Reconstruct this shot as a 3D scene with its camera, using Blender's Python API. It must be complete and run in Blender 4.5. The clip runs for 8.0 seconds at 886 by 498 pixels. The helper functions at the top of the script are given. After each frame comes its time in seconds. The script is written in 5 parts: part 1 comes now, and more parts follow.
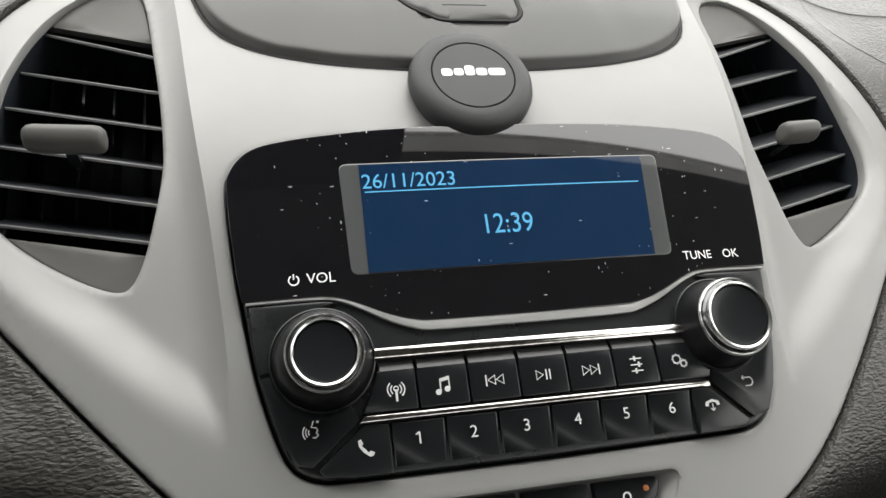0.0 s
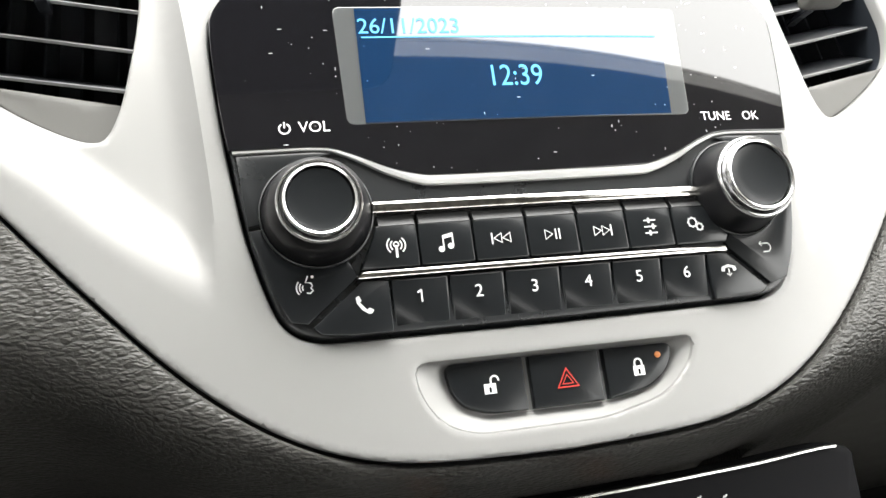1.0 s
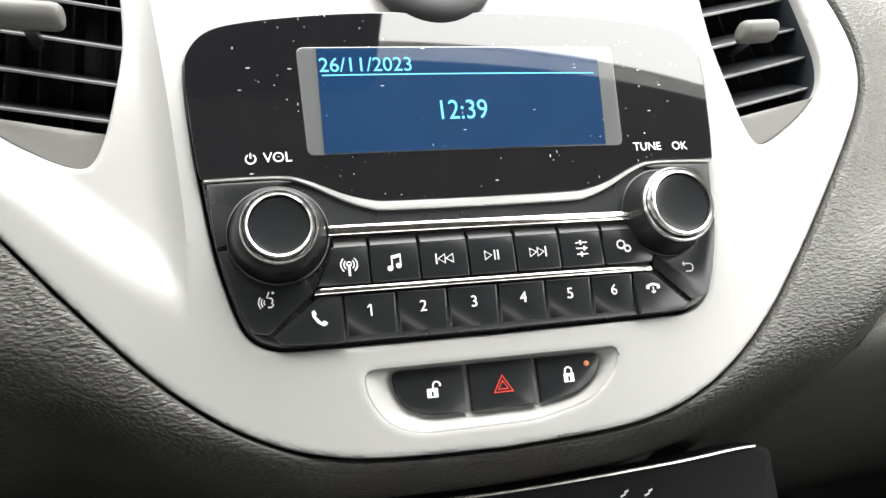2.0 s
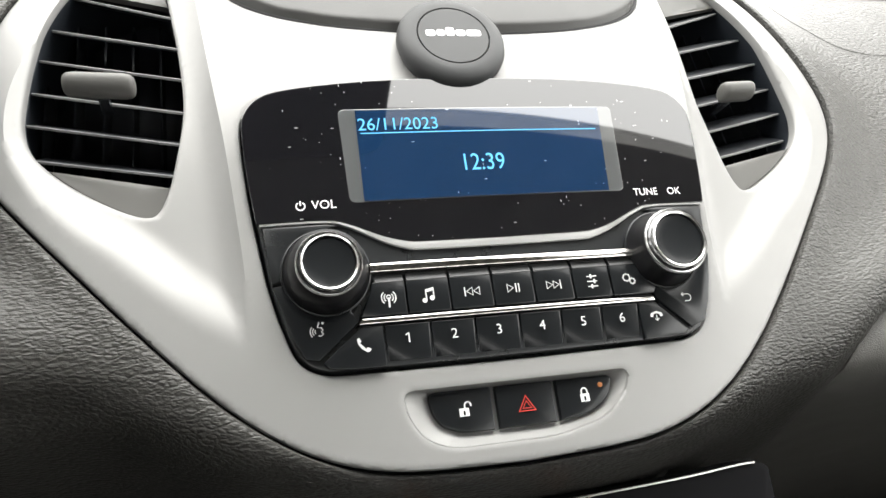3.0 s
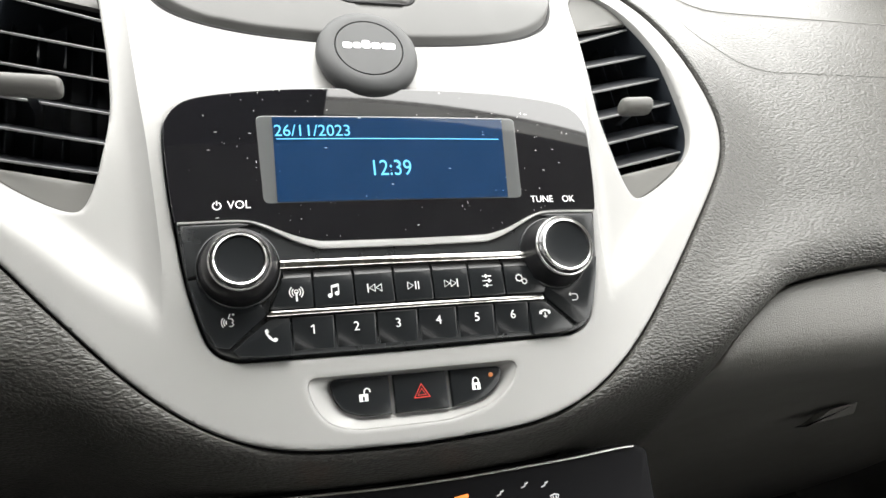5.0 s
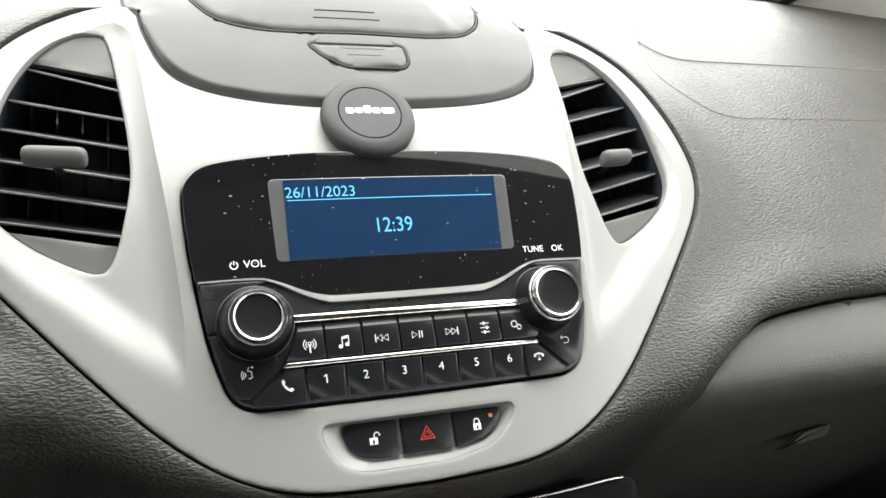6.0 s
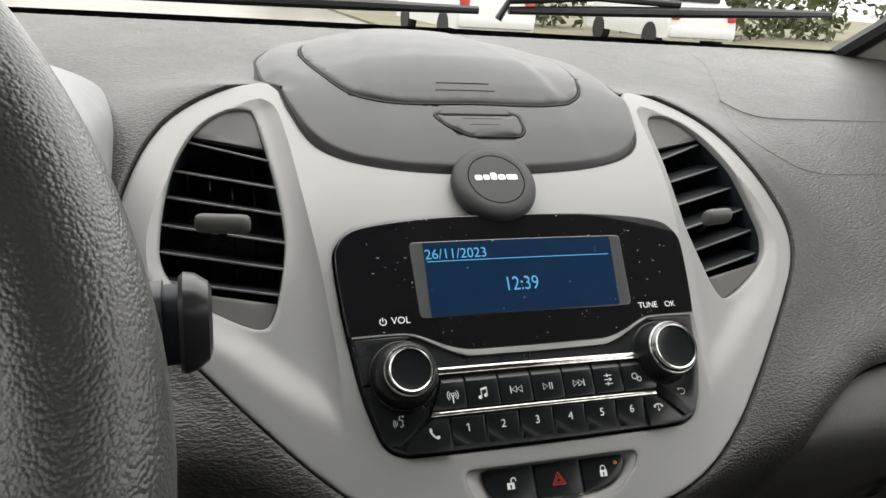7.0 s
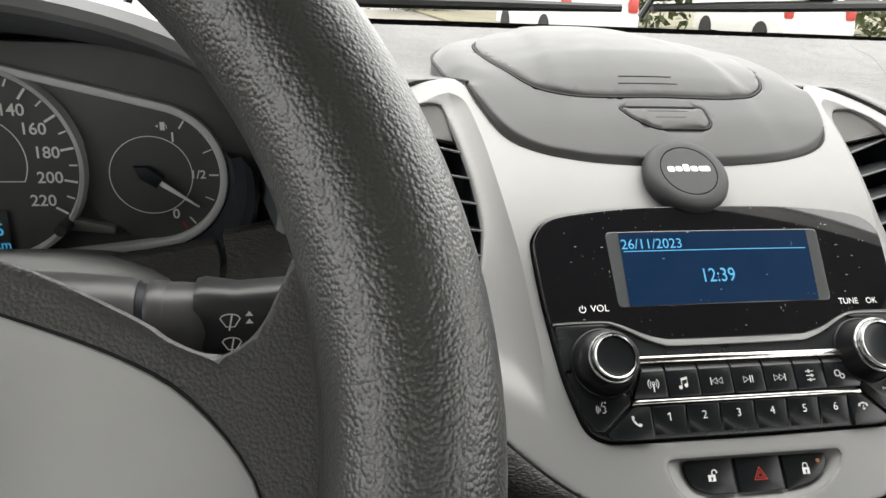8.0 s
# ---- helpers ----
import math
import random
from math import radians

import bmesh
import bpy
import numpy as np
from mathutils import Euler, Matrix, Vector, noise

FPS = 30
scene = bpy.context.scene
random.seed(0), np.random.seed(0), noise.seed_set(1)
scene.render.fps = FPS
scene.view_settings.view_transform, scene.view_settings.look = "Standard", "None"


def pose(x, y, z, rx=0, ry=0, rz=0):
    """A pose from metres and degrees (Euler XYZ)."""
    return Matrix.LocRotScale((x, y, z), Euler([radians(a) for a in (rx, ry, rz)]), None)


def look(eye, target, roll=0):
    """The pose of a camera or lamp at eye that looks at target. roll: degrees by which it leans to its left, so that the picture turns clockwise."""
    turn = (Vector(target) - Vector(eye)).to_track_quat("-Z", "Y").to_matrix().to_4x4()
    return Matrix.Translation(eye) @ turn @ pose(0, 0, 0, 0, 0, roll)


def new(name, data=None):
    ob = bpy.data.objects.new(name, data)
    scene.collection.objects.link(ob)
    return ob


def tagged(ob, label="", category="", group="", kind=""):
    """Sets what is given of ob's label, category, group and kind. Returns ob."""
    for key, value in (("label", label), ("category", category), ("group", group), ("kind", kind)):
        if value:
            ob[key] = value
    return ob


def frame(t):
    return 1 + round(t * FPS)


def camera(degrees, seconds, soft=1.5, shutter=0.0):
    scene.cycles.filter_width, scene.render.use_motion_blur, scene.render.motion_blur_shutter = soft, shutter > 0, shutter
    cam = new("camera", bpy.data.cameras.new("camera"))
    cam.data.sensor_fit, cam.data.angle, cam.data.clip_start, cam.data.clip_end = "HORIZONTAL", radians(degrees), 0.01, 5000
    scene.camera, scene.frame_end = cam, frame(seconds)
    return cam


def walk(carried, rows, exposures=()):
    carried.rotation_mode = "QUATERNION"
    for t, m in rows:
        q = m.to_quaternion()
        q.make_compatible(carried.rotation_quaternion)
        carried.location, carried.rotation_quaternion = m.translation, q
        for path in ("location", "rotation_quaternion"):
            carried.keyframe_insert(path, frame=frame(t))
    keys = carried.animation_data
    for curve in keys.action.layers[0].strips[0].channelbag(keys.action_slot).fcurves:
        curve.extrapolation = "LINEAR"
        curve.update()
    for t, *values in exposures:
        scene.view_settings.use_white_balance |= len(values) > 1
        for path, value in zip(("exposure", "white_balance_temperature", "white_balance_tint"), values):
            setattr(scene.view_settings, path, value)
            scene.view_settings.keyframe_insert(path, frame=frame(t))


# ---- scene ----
# Everything on the fascia is laid out on its own plane: x across the car, y into the dashboard, z up along the slope.
SLOPE = 40.0
FASCIA = pose(0, 0, 0.95, -SLOPE, 0, 0)

cam = camera(60.70, 8.0)
# seconds, eye on the fascia's axes, yaw, pitch, roll
PATH_ROWS = [
    (0, -0.0928, -0.2562, -0.0147, -14.09, 17.03, -7.63),
    (0.5, -0.0939, -0.2517, -0.0127, -13.92, 13.86, -6.64),
    (1, -0.0960, -0.2296, -0.0367, -14.63, 12.40, -7.49),
    (1.5, -0.1147, -0.2357, -0.0338, -14.69, 10.67, -6.44),
    (1.7, -0.0886, -0.2494, -0.0343, -14.05, 11.03, -6.50),
    (2.8, -0.0811, -0.2789, -0.0388, -15.89, 14.21, -8.01),
    (3, -0.1089, -0.2898, -0.0510, -15.98, 16.21, -8.20),
    (3.5, -0.1104, -0.3021, -0.0538, -14.81, 16.47, -6.74),
    (4, -0.1169, -0.3167, -0.0502, -14.49, 16.05, -6.19),
    (4.5, -0.1098, -0.3198, -0.0532, -16.16, 15.56, -6.29),
    (5, -0.0922, -0.3256, -0.0531, -18.68, 14.26, -7.35),
    (5.2, -0.0960, -0.3390, -0.0525, -19.65, 15.70, -7.60),
    (6.3, -0.1215, -0.3547, -0.0465, -20.79, 15.67, -9.30),
    (6.5, -0.1333, -0.3563, -0.0561, -20.20, 17.32, -9.32),
    (7, -0.1675, -0.3697, -0.0354, -18.43, 18.69, -8.38),
    (7.5, -0.1986, -0.3684, -0.0407, -15.08, 19.87, -7.09),
    (8, -0.2231, -0.3624, -0.0403, -11.02, 19.88, -4.97),
]

EXPOSURES = [(0, 0.81), (0.5, 1.07), (1, 2.07), (1.5, 2.17), (1.7, 2.17), (2.8, 2.02), (3, 1.67), (3.5, 1.42), (4, 1.12), (4.5, 1.34), (5, 1.87), (5.2, 1.67), (6.3, 1.57), (6.5, 1.20), (7, 0.52), (7.5, 0.47), (8, 0.92)]


def eye_pose(x, y, z, yaw, pitch, roll):
    a, b = radians(yaw), radians(pitch)
    way = Vector((-math.sin(a) * math.cos(b), math.cos(a) * math.cos(b), math.sin(b)))
    e = Vector((x, y, z))
    return FASCIA @ look(e, e + way, roll)


walk(cam, [(t, eye_pose(*row)) for t, *row in PATH_ROWS], EXPOSURES)

# ---- light ----
world = bpy.data.worlds.new("sky")
scene.world = world
world.use_nodes = True
wn = world.node_tree
sky = wn.nodes.new("ShaderNodeTexSky")
sky.sky_type = "NISHITA"
sky.sun_disc = False
sky.sun_elevation, sky.sun_rotation = radians(75), radians(60)
sky.air_density, sky.dust_density = 1.6, 0.8
wn.nodes["Background"].inputs["Strength"].default_value = 0.15
grey = wn.nodes.new("ShaderNodeHueSaturation")
grey.inputs["Saturation"].default_value = 0.0
wn.links.new(sky.outputs[0], grey.inputs["Color"])
# an overcast sky is brighter overhead than at the horizon
where = wn.nodes.new("ShaderNodeTexCoord")
height = wn.nodes.new("ShaderNodeSeparateXYZ")
wn.links.new(where.outputs["Generated"], height.inputs[0])
rise = wn.nodes.new("ShaderNodeMapRange")
rise.inputs["To Min"].default_value, rise.inputs["To Max"].default_value = 1.9, 2.5
wn.links.new(height.outputs["Z"], rise.inputs["Value"])
cloud = wn.nodes.new("ShaderNodeVectorMath")
cloud.operation = "SCALE"
wn.links.new(grey.outputs[0], cloud.inputs[0])
wn.links.new(rise.outputs[0], cloud.inputs["Scale"])
tint = wn.nodes.new("ShaderNodeVectorMath")
tint.operation = "MULTIPLY"
tint.inputs[1].default_value = (1.0, 0.995, 0.962)
wn.links.new(cloud.outputs[0], tint.inputs[0])
wn.links.new(tint.outputs[0], wn.nodes["Background"].inputs[0])
sun_data = bpy.data.lights.new("sun", "SUN")
sun_data.energy, sun_data.angle, sun_data.color = 0.3, radians(45), (1.0, 0.98, 0.92)
sun = new("sun", sun_data)
sun.matrix_world = look((-1.4, 0.8, 5.0), (0, 0, 0))


# ---- materials ----
def nodes_of(name):
    m = bpy.data.materials.new(name)
    m.use_nodes = True
    return m, m.node_tree.nodes, m.node_tree.links, m.node_tree.nodes["Principled BSDF"]


def ramp(n, l, fac, stops):
    r = n.new("ShaderNodeValToRGB")
    e = r.color_ramp.elements
    while len(e) < len(stops):
        e.new(0.5)
    for item, (p, c) in zip(e, stops):
        item.position, item.color = p, (*c, 1)
    l.new(fac, r.inputs[0])
    return r.outputs[0]


def noise_tex(n, l, scale, detail=4, rough=0.6, stretch=None):
    co = n.new("ShaderNodeTexCoord")
    out = co.outputs["Object"]
    if stretch:
        mp = n.new("ShaderNodeMapping")
        mp.inputs["Scale"].default_value = stretch
        l.new(out, mp.inputs[0])
        out = mp.outputs[0]
    t = n.new("ShaderNodeTexNoise")
    t.inputs["Scale"].default_value, t.inputs["Detail"].default_value, t.inputs["Roughness"].default_value = scale, detail, rough
    l.new(out, t.inputs["Vector"])
    return t.outputs["Fac"]


def bump(n, l, height, strength, distance, b, prior=None):
    k = n.new("ShaderNodeBump")
    k.inputs["Strength"].default_value, k.inputs["Distance"].default_value = strength, distance
    l.new(height, k.inputs["Height"])
    if prior:
        l.new(prior, k.inputs["Normal"])
    l.new(k.outputs[0], b.inputs["Normal"])
    return k.outputs[0]


def plastic(name, color, rough=0.45, grain=2500, depth=0.00004, vary=0.12, spec=0.5, metal=0.0, coat=0.0):
    """Plain moulded or painted surface with a fine grain and slightly uneven tone and gloss."""
    m, n, l, b = nodes_of(name)
    big = noise_tex(n, l, 14, 3)
    c = Vector(color)
    l.new(ramp(n, l, big, [(0.3, c * (1 - vary)), (0.7, c * (1 + vary))]), b.inputs["Base Color"])
    fine = noise_tex(n, l, grain, 2)
    rr = n.new("ShaderNodeMapRange")
    rr.inputs["To Min"].default_value, rr.inputs["To Max"].default_value = rough * 0.85, min(1, rough * 1.15)
    l.new(noise_tex(n, l, 60, 5), rr.inputs[0])
    l.new(rr.outputs[0], b.inputs["Roughness"])
    bump(n, l, fine, 0.6, depth, b)
    b.inputs["Specular IOR Level"].default_value = spec
    b.inputs["Metallic"].default_value = metal
    b.inputs["Coat Weight"].default_value = coat
    return m


def leather(name, color, cell, rough, depth, strength=1.0, warp=0.35, stretch=(1, 1, 1), spec=0.5):
    """Grained skin: worm-like creases between small pebbles."""
    m, n, l, b = nodes_of(name)
    co = n.new("ShaderNodeTexCoord")
    mp = n.new("ShaderNodeMapping")
    mp.inputs["Scale"].default_value = stretch
    l.new(co.outputs["Object"], mp.inputs[0])
    wob = n.new("ShaderNodeTexNoise")
    wob.inputs["Scale"].default_value, wob.inputs["Detail"].default_value = cell * 0.6, 2
    l.new(mp.outputs[0], wob.inputs["Vector"])
    mix = n.new("ShaderNodeVectorMath")
    mix.operation = "MULTIPLY_ADD"
    mix.inputs[1].default_value = (warp * 4 / cell,) * 3
    l.new(wob.outputs["Color"], mix.inputs[0])
    l.new(mp.outputs[0], mix.inputs[2])
    v = n.new("ShaderNodeTexVoronoi")
    v.feature = "SMOOTH_F1"
    v.inputs["Scale"].default_value = cell
    v.inputs["Smoothness"].default_value = 0.35
    l.new(mix.outputs[0], v.inputs["Vector"])
    inv = n.new("ShaderNodeMath")
    inv.operation = "SUBTRACT"
    inv.inputs[0].default_value = 1.0
    l.new(v.outputs["Distance"], inv.inputs[1])
    c = Vector(color)
    l.new(ramp(n, l, noise_tex(n, l, 9, 4), [(0.3, c * 0.85), (0.7, c * 1.15)]), b.inputs["Base Color"])
    rr = n.new("ShaderNodeMapRange")
    rr.inputs["To Min"].default_value, rr.inputs["To Max"].default_value = rough * 0.8, min(1, rough * 1.2)
    l.new(noise_tex(n, l, 35, 4), rr.inputs[0])
    l.new(rr.outputs[0], b.inputs["Roughness"])
    b.inputs["Specular IOR Level"].default_value = spec
    first = bump(n, l, inv.outputs[0], strength, depth, b)
    bump(n, l, noise_tex(n, l, cell * 2.5, 3), 0.35, depth * 0.5, b, first)
    return m


def glow(name, color, strength, rough=0.5, coat=0.0):
    m, n, l, b = nodes_of(name)
    b.inputs["Roughness"].default_value, b.inputs["Coat Weight"].default_value = rough, coat
    b.inputs["Base Color"].default_value = (*[c * 0.3 for c in color], 1)
    b.inputs["Emission Color"].default_value = (*color, 1)
    b.inputs["Emission Strength"].default_value = strength
    return m


def dust_specks(n, l):
    """One where a speck of dust or a short scratch lies, else zero."""
    co = n.new("ShaderNodeTexCoord")
    total = None
    for scale, turn, size, share in (((150, 150, 150), 0, 0.045, 0.56), ((330, 330, 330), 0, 0.07, 0.62), ((60, 60, 300), 0.5, 0.05, 0.60), ((300, 60, 70), 0.3, 0.045, 0.62)):
        mp = n.new("ShaderNodeMapping")
        mp.inputs["Scale"].default_value, mp.inputs["Rotation"].default_value = scale, (0, turn, 0)
        l.new(co.outputs["Object"], mp.inputs[0])
        v = n.new("ShaderNodeTexVoronoi")
        v.inputs["Scale"].default_value = 1.0
        l.new(mp.outputs[0], v.inputs["Vector"])
        keep = n.new("ShaderNodeMath")
        keep.operation, keep.inputs[1].default_value = "LESS_THAN", size
        l.new(v.outputs["Distance"], keep.inputs[0])
        some = n.new("ShaderNodeMath")
        some.operation, some.inputs[1].default_value = "GREATER_THAN", share
        l.new(v.outputs["Color"], some.inputs[0])
        both = n.new("ShaderNodeMath")
        both.operation = "MULTIPLY"
        l.new(keep.outputs[0], both.inputs[0])
        l.new(some.outputs[0], both.inputs[1])
        if total:
            most = n.new("ShaderNodeMath")
            most.operation = "MAXIMUM"
            l.new(total, most.inputs[0])
            l.new(both.outputs[0], most.inputs[1])
            total = most.outputs[0]
        else:
            total = both.outputs[0]
    return total


def lcd(name, color, strength):
    """Backlit screen behind a dusty glossy cover."""
    m, n, l, b = nodes_of(name)
    l.new(ramp(n, l, dust_specks(n, l), [(0.0, [c * 0.3 for c in color]), (1.0, (0.40, 0.42, 0.44))]), b.inputs["Base Color"])
    b.inputs["Roughness"].default_value = 0.03
    b.inputs["Specular IOR Level"].default_value = 1.0
    b.inputs["Coat Weight"].default_value = 1.0
    b.inputs["Emission Color"].default_value = (*color, 1)
    b.inputs["Emission Strength"].default_value = strength
    return m


def glossy_black(name, rough=0.02):
    """Piano-black panel with dust specks and hairline scratches."""
    m, n, l, b = nodes_of(name)
    l.new(ramp(n, l, dust_specks(n, l), [(0.0, (0.004, 0.004, 0.005)), (1.0, (0.45, 0.45, 0.44))]), b.inputs["Base Color"])
    rr = n.new("ShaderNodeMapRange")
    rr.inputs["To Min"].default_value, rr.inputs["To Max"].default_value = rough * 0.6, rough * 2.2
    l.new(noise_tex(n, l, 90, 5), rr.inputs[0])
    l.new(rr.outputs[0], b.inputs["Roughness"])
    b.inputs["Specular IOR Level"].default_value = 1.0
    b.inputs["Coat Weight"].default_value = 0.4
    return m


def metal(name, color, rough, worn=0.8):
    m, n, l, b = nodes_of(name)
    b.inputs["Metallic"].default_value = 1
    c = Vector(color)
    l.new(ramp(n, l, noise_tex(n, l, 300, 5), [(0.35, c * worn), (0.6, c)] if worn > 0.5 else [(0.33, c * worn), (0.37, c)]), b.inputs["Base Color"])
    rr = n.new("ShaderNodeMapRange")
    rr.inputs["To Min"].default_value, rr.inputs["To Max"].default_value = rough * 0.6, rough * 1.8
    l.new(noise_tex(n, l, 900, 3), rr.inputs[0])
    l.new(rr.outputs[0], b.inputs["Roughness"])
    return m


def glass(name, tint=(1, 1, 1), rough=0.0):
    m, n, l, b = nodes_of(name)
    b.inputs["Base Color"].default_value = (*tint, 1)
    b.inputs["Transmission Weight"].default_value = 1
    b.inputs["Roughness"].default_value = rough
    b.inputs["IOR"].default_value = 1.001
    return m


SILVER = plastic("silver_paint", (0.272, 0.270, 0.265), 0.50, 6000, 0.00001, 0.03, 0.5, 0.25)
DASH = leather("dash_skin", (0.044, 0.043, 0.0395), 760, 0.39, 0.00065, 1.0, 0.42, (0.46, 1, 1.1), 0.5)
DASH_LOW = leather("lower_skin", (0.075, 0.073, 0.069), 1000, 0.36, 0.0008)
GLOVE_SKIN = leather("glove_skin", (0.105, 0.103, 0.096), 1500, 0.40, 0.00025, 0.9, 0.3)
RIM = leather("rim_skin", (0.046, 0.046, 0.043), 900, 0.31, 0.00024, 1.0, 0.08, (1, 1, 1), 0.9)
SPOKE = leather("spoke_skin", (0.085, 0.084, 0.081), 1000, 0.36, 0.0003, 0.8, 0.12)
POD = plastic("pod_plastic", (0.031, 0.0305, 0.0288), 0.40, 1800, 0.00008)
VENT_BLACK = plastic("vent_black", (0.014, 0.017, 0.022), 0.5, 2500, 0.00004, 0.12, 0.3)
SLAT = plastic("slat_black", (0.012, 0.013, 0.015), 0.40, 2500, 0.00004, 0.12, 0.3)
# pale grey for the slats' front edges: a highlight put into the colour
SLAT_EDGE = plastic("edge_highlight", (0.17, 0.17, 0.172), 0.4)
VANE = plastic("vane_black", (0.022, 0.024, 0.028), 0.22, 2500, 0.00002)
VENT_GREY = plastic("vent_grey", (0.085, 0.083, 0.078), 0.5)
PIANO = glossy_black("piano_black")
KEY_BLACK = plastic("key_black", (0.008, 0.009, 0.010), 0.24, 4000, 0.00001, 0.12, 0.35)
CLIM = plastic("climate_black", (0.006, 0.006, 0.007), 0.5, 3000, 0.00002, 0.12, 0.06)
PLATE = plastic("plate_black", (0.012, 0.013, 0.014), 0.28, 3000, 0.00002)
KNOB = plastic("knob_black", (0.008, 0.008, 0.009), 0.30, 3500, 0.00002, 0.3, 0.4)
# lighter than KEY_BLACK: sky light on the ledges, as base colour
LEDGE = plastic("lit_ledge_black", (0.030, 0.030, 0.031), 0.30, 4000, 0.00001)
RUBBER = plastic("rubber", (0.022, 0.023, 0.024), 0.55, 3000, 0.00005)
CHROME = metal("chrome", (0.85, 0.85, 0.84), 0.17)
DARK_CHROME = metal("dark_chrome", (0.22, 0.22, 0.225), 0.16)
CHROME_WORN = metal("worn_chrome", (0.72, 0.70, 0.67), 0.10, 0.62)
STRIP = plastic("satin_strip", (0.36, 0.36, 0.355), 0.40, 5000, 0.00001, 0.05, 0.5, 0.25)
WHITE = plastic("white_print", (0.80, 0.80, 0.80), 0.5)
PRINT = plastic("grey_print", (0.62, 0.62, 0.62), 0.5)
RED = plastic("red_print", (0.50, 0.03, 0.02), 0.5)
LED = glow("orange_led", (1.0, 0.25, 0.04), 0.4)
LED_DIM = glow("dull_led", (0.55, 0.19, 0.05), 0.16)
LCD = lcd("lcd_blue", (0.010, 0.042, 0.115), 0.09)
LCD_EDGE = plastic("lcd_frame", (0.062, 0.065, 0.066), 0.03, 2500, 0.000001, 0.05, 1.0, 0.0, 1.0)
CYAN = glow("lcd_cyan", (0.09, 0.50, 0.85), 0.30)
# near-black: shade of the gaps as colour, and the grip lines
DARK = plastic("dark_void", (0.008, 0.008, 0.009), 0.7)
PAD = plastic("pad_grey", (0.550, 0.550, 0.538), 0.45, 2500, 0.00003, 0.05)
PAD_DARK = plastic("spoke_dark", (0.18, 0.18, 0.177), 0.48, 2200, 0.00008)
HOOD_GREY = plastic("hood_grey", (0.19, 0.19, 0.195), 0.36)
DIAL = plastic("dial_black", (0.066, 0.069, 0.068), 0.42)
DIAL_RING = plastic("dial_ring", (0.60, 0.60, 0.60), 0.35, 4000, 0.00001, 0.05)
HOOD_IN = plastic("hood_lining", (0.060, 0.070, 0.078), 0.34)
HEADLINER = plastic("headliner", (0.22, 0.217, 0.208), 0.9, 900, 0.0002)
TRIM_DARK = plastic("cabin_dark", (0.06, 0.059, 0.057), 0.7)
CARPET = plastic("carpet", (0.018, 0.018, 0.018), 0.95)
PILLAR = plastic("pillar_trim", (0.62, 0.60, 0.55), 0.7)
FRIT = plastic("frit_black", (0.006, 0.006, 0.006), 0.3)


# ---- building helpers ----
ORIGIN = {}


def thing(name, label, category, at=(0, 0, 0), axes=None, group="", kind=""):
    """An Empty at the thing's base; its parts are given on the axes, not from the base."""
    ob = new(name)
    ob.empty_display_size = 0.02
    m = FASCIA if axes is None else axes
    ob.matrix_world = m @ Matrix.Translation(at)
    ORIGIN[ob] = Vector(at)
    return tagged(ob, label, category, group, kind)


def part(name, bm, material, parent, label="", smooth=True, shift=True):
    me = bpy.data.meshes.new(name)
    if shift and parent in ORIGIN:
        bmesh.ops.translate(bm, verts=bm.verts, vec=-ORIGIN[parent])
    bmesh.ops.recalc_face_normals(bm, faces=bm.faces)
    bm.to_mesh(me)
    bm.free()
    me.materials.append(material)
    if smooth:
        for p in me.polygons:
            p.use_smooth = True
        me.set_sharp_from_angle(angle=radians(38))
    ob = new(name, me)
    ob.parent = parent
    ORIGIN[ob] = ORIGIN.get(parent, Vector())
    if label:
        tagged(ob, label)
    return ob


def single(name, bm, material, label, category, axes=None, kind="", group=""):
    """A thing that is one mesh."""
    me = bpy.data.meshes.new(name)
    bmesh.ops.recalc_face_normals(bm, faces=bm.faces)
    vs = [v.co for v in bm.verts]
    c = Vector((sum(v.x for v in vs) / len(vs), sum(v.y for v in vs) / len(vs), min(v.z for v in vs)))
    bmesh.ops.translate(bm, verts=bm.verts, vec=-c)
    bm.to_mesh(me)
    bm.free()
    me.materials.append(material)
    for p in me.polygons:
        p.use_smooth = True
    me.set_sharp_from_angle(angle=radians(38))
    ob = new(name, me)
    ob.matrix_world = (Matrix.Identity(4) if axes is None else axes) @ Matrix.Translation(c)
    ORIGIN[ob] = c
    return tagged(ob, label, category, group, kind)


def mirrored(half):
    """A closed outline from its right half, listed from one point of the axis to the other."""
    left = [(-x, z) for x, z in reversed(half) if abs(x) > 1e-6]
    return list(half) + left


def curve_through(points, step, closed=True):
    """Even steps along a smooth curve through the points."""
    pts = [Vector((*p, 0)).to_2d() for p in points]
    n = len(pts)
    out = []
    for i in range(n if closed else n - 1):
        p0, p1, p2, p3 = (pts[(i + k) % n] if closed else pts[min(max(i + k, 0), n - 1)] for k in (-1, 0, 1, 2))
        k = max(1, round((p2 - p1).length / step))
        for j in range(k):
            t = j / k
            out.append(0.5 * (2 * p1 + (p2 - p0) * t + (2 * p0 - 5 * p1 + 4 * p2 - p3) * t * t + (3 * p1 - p0 - 3 * p2 + p3) * t ** 3))
    if not closed:
        out.append(pts[-1])
    return [(v.x, v.y) for v in out]


def area(poly):
    return 0.5 * sum(a[0] * b[1] - b[0] * a[1] for a, b in zip(poly, poly[1:] + poly[:1]))


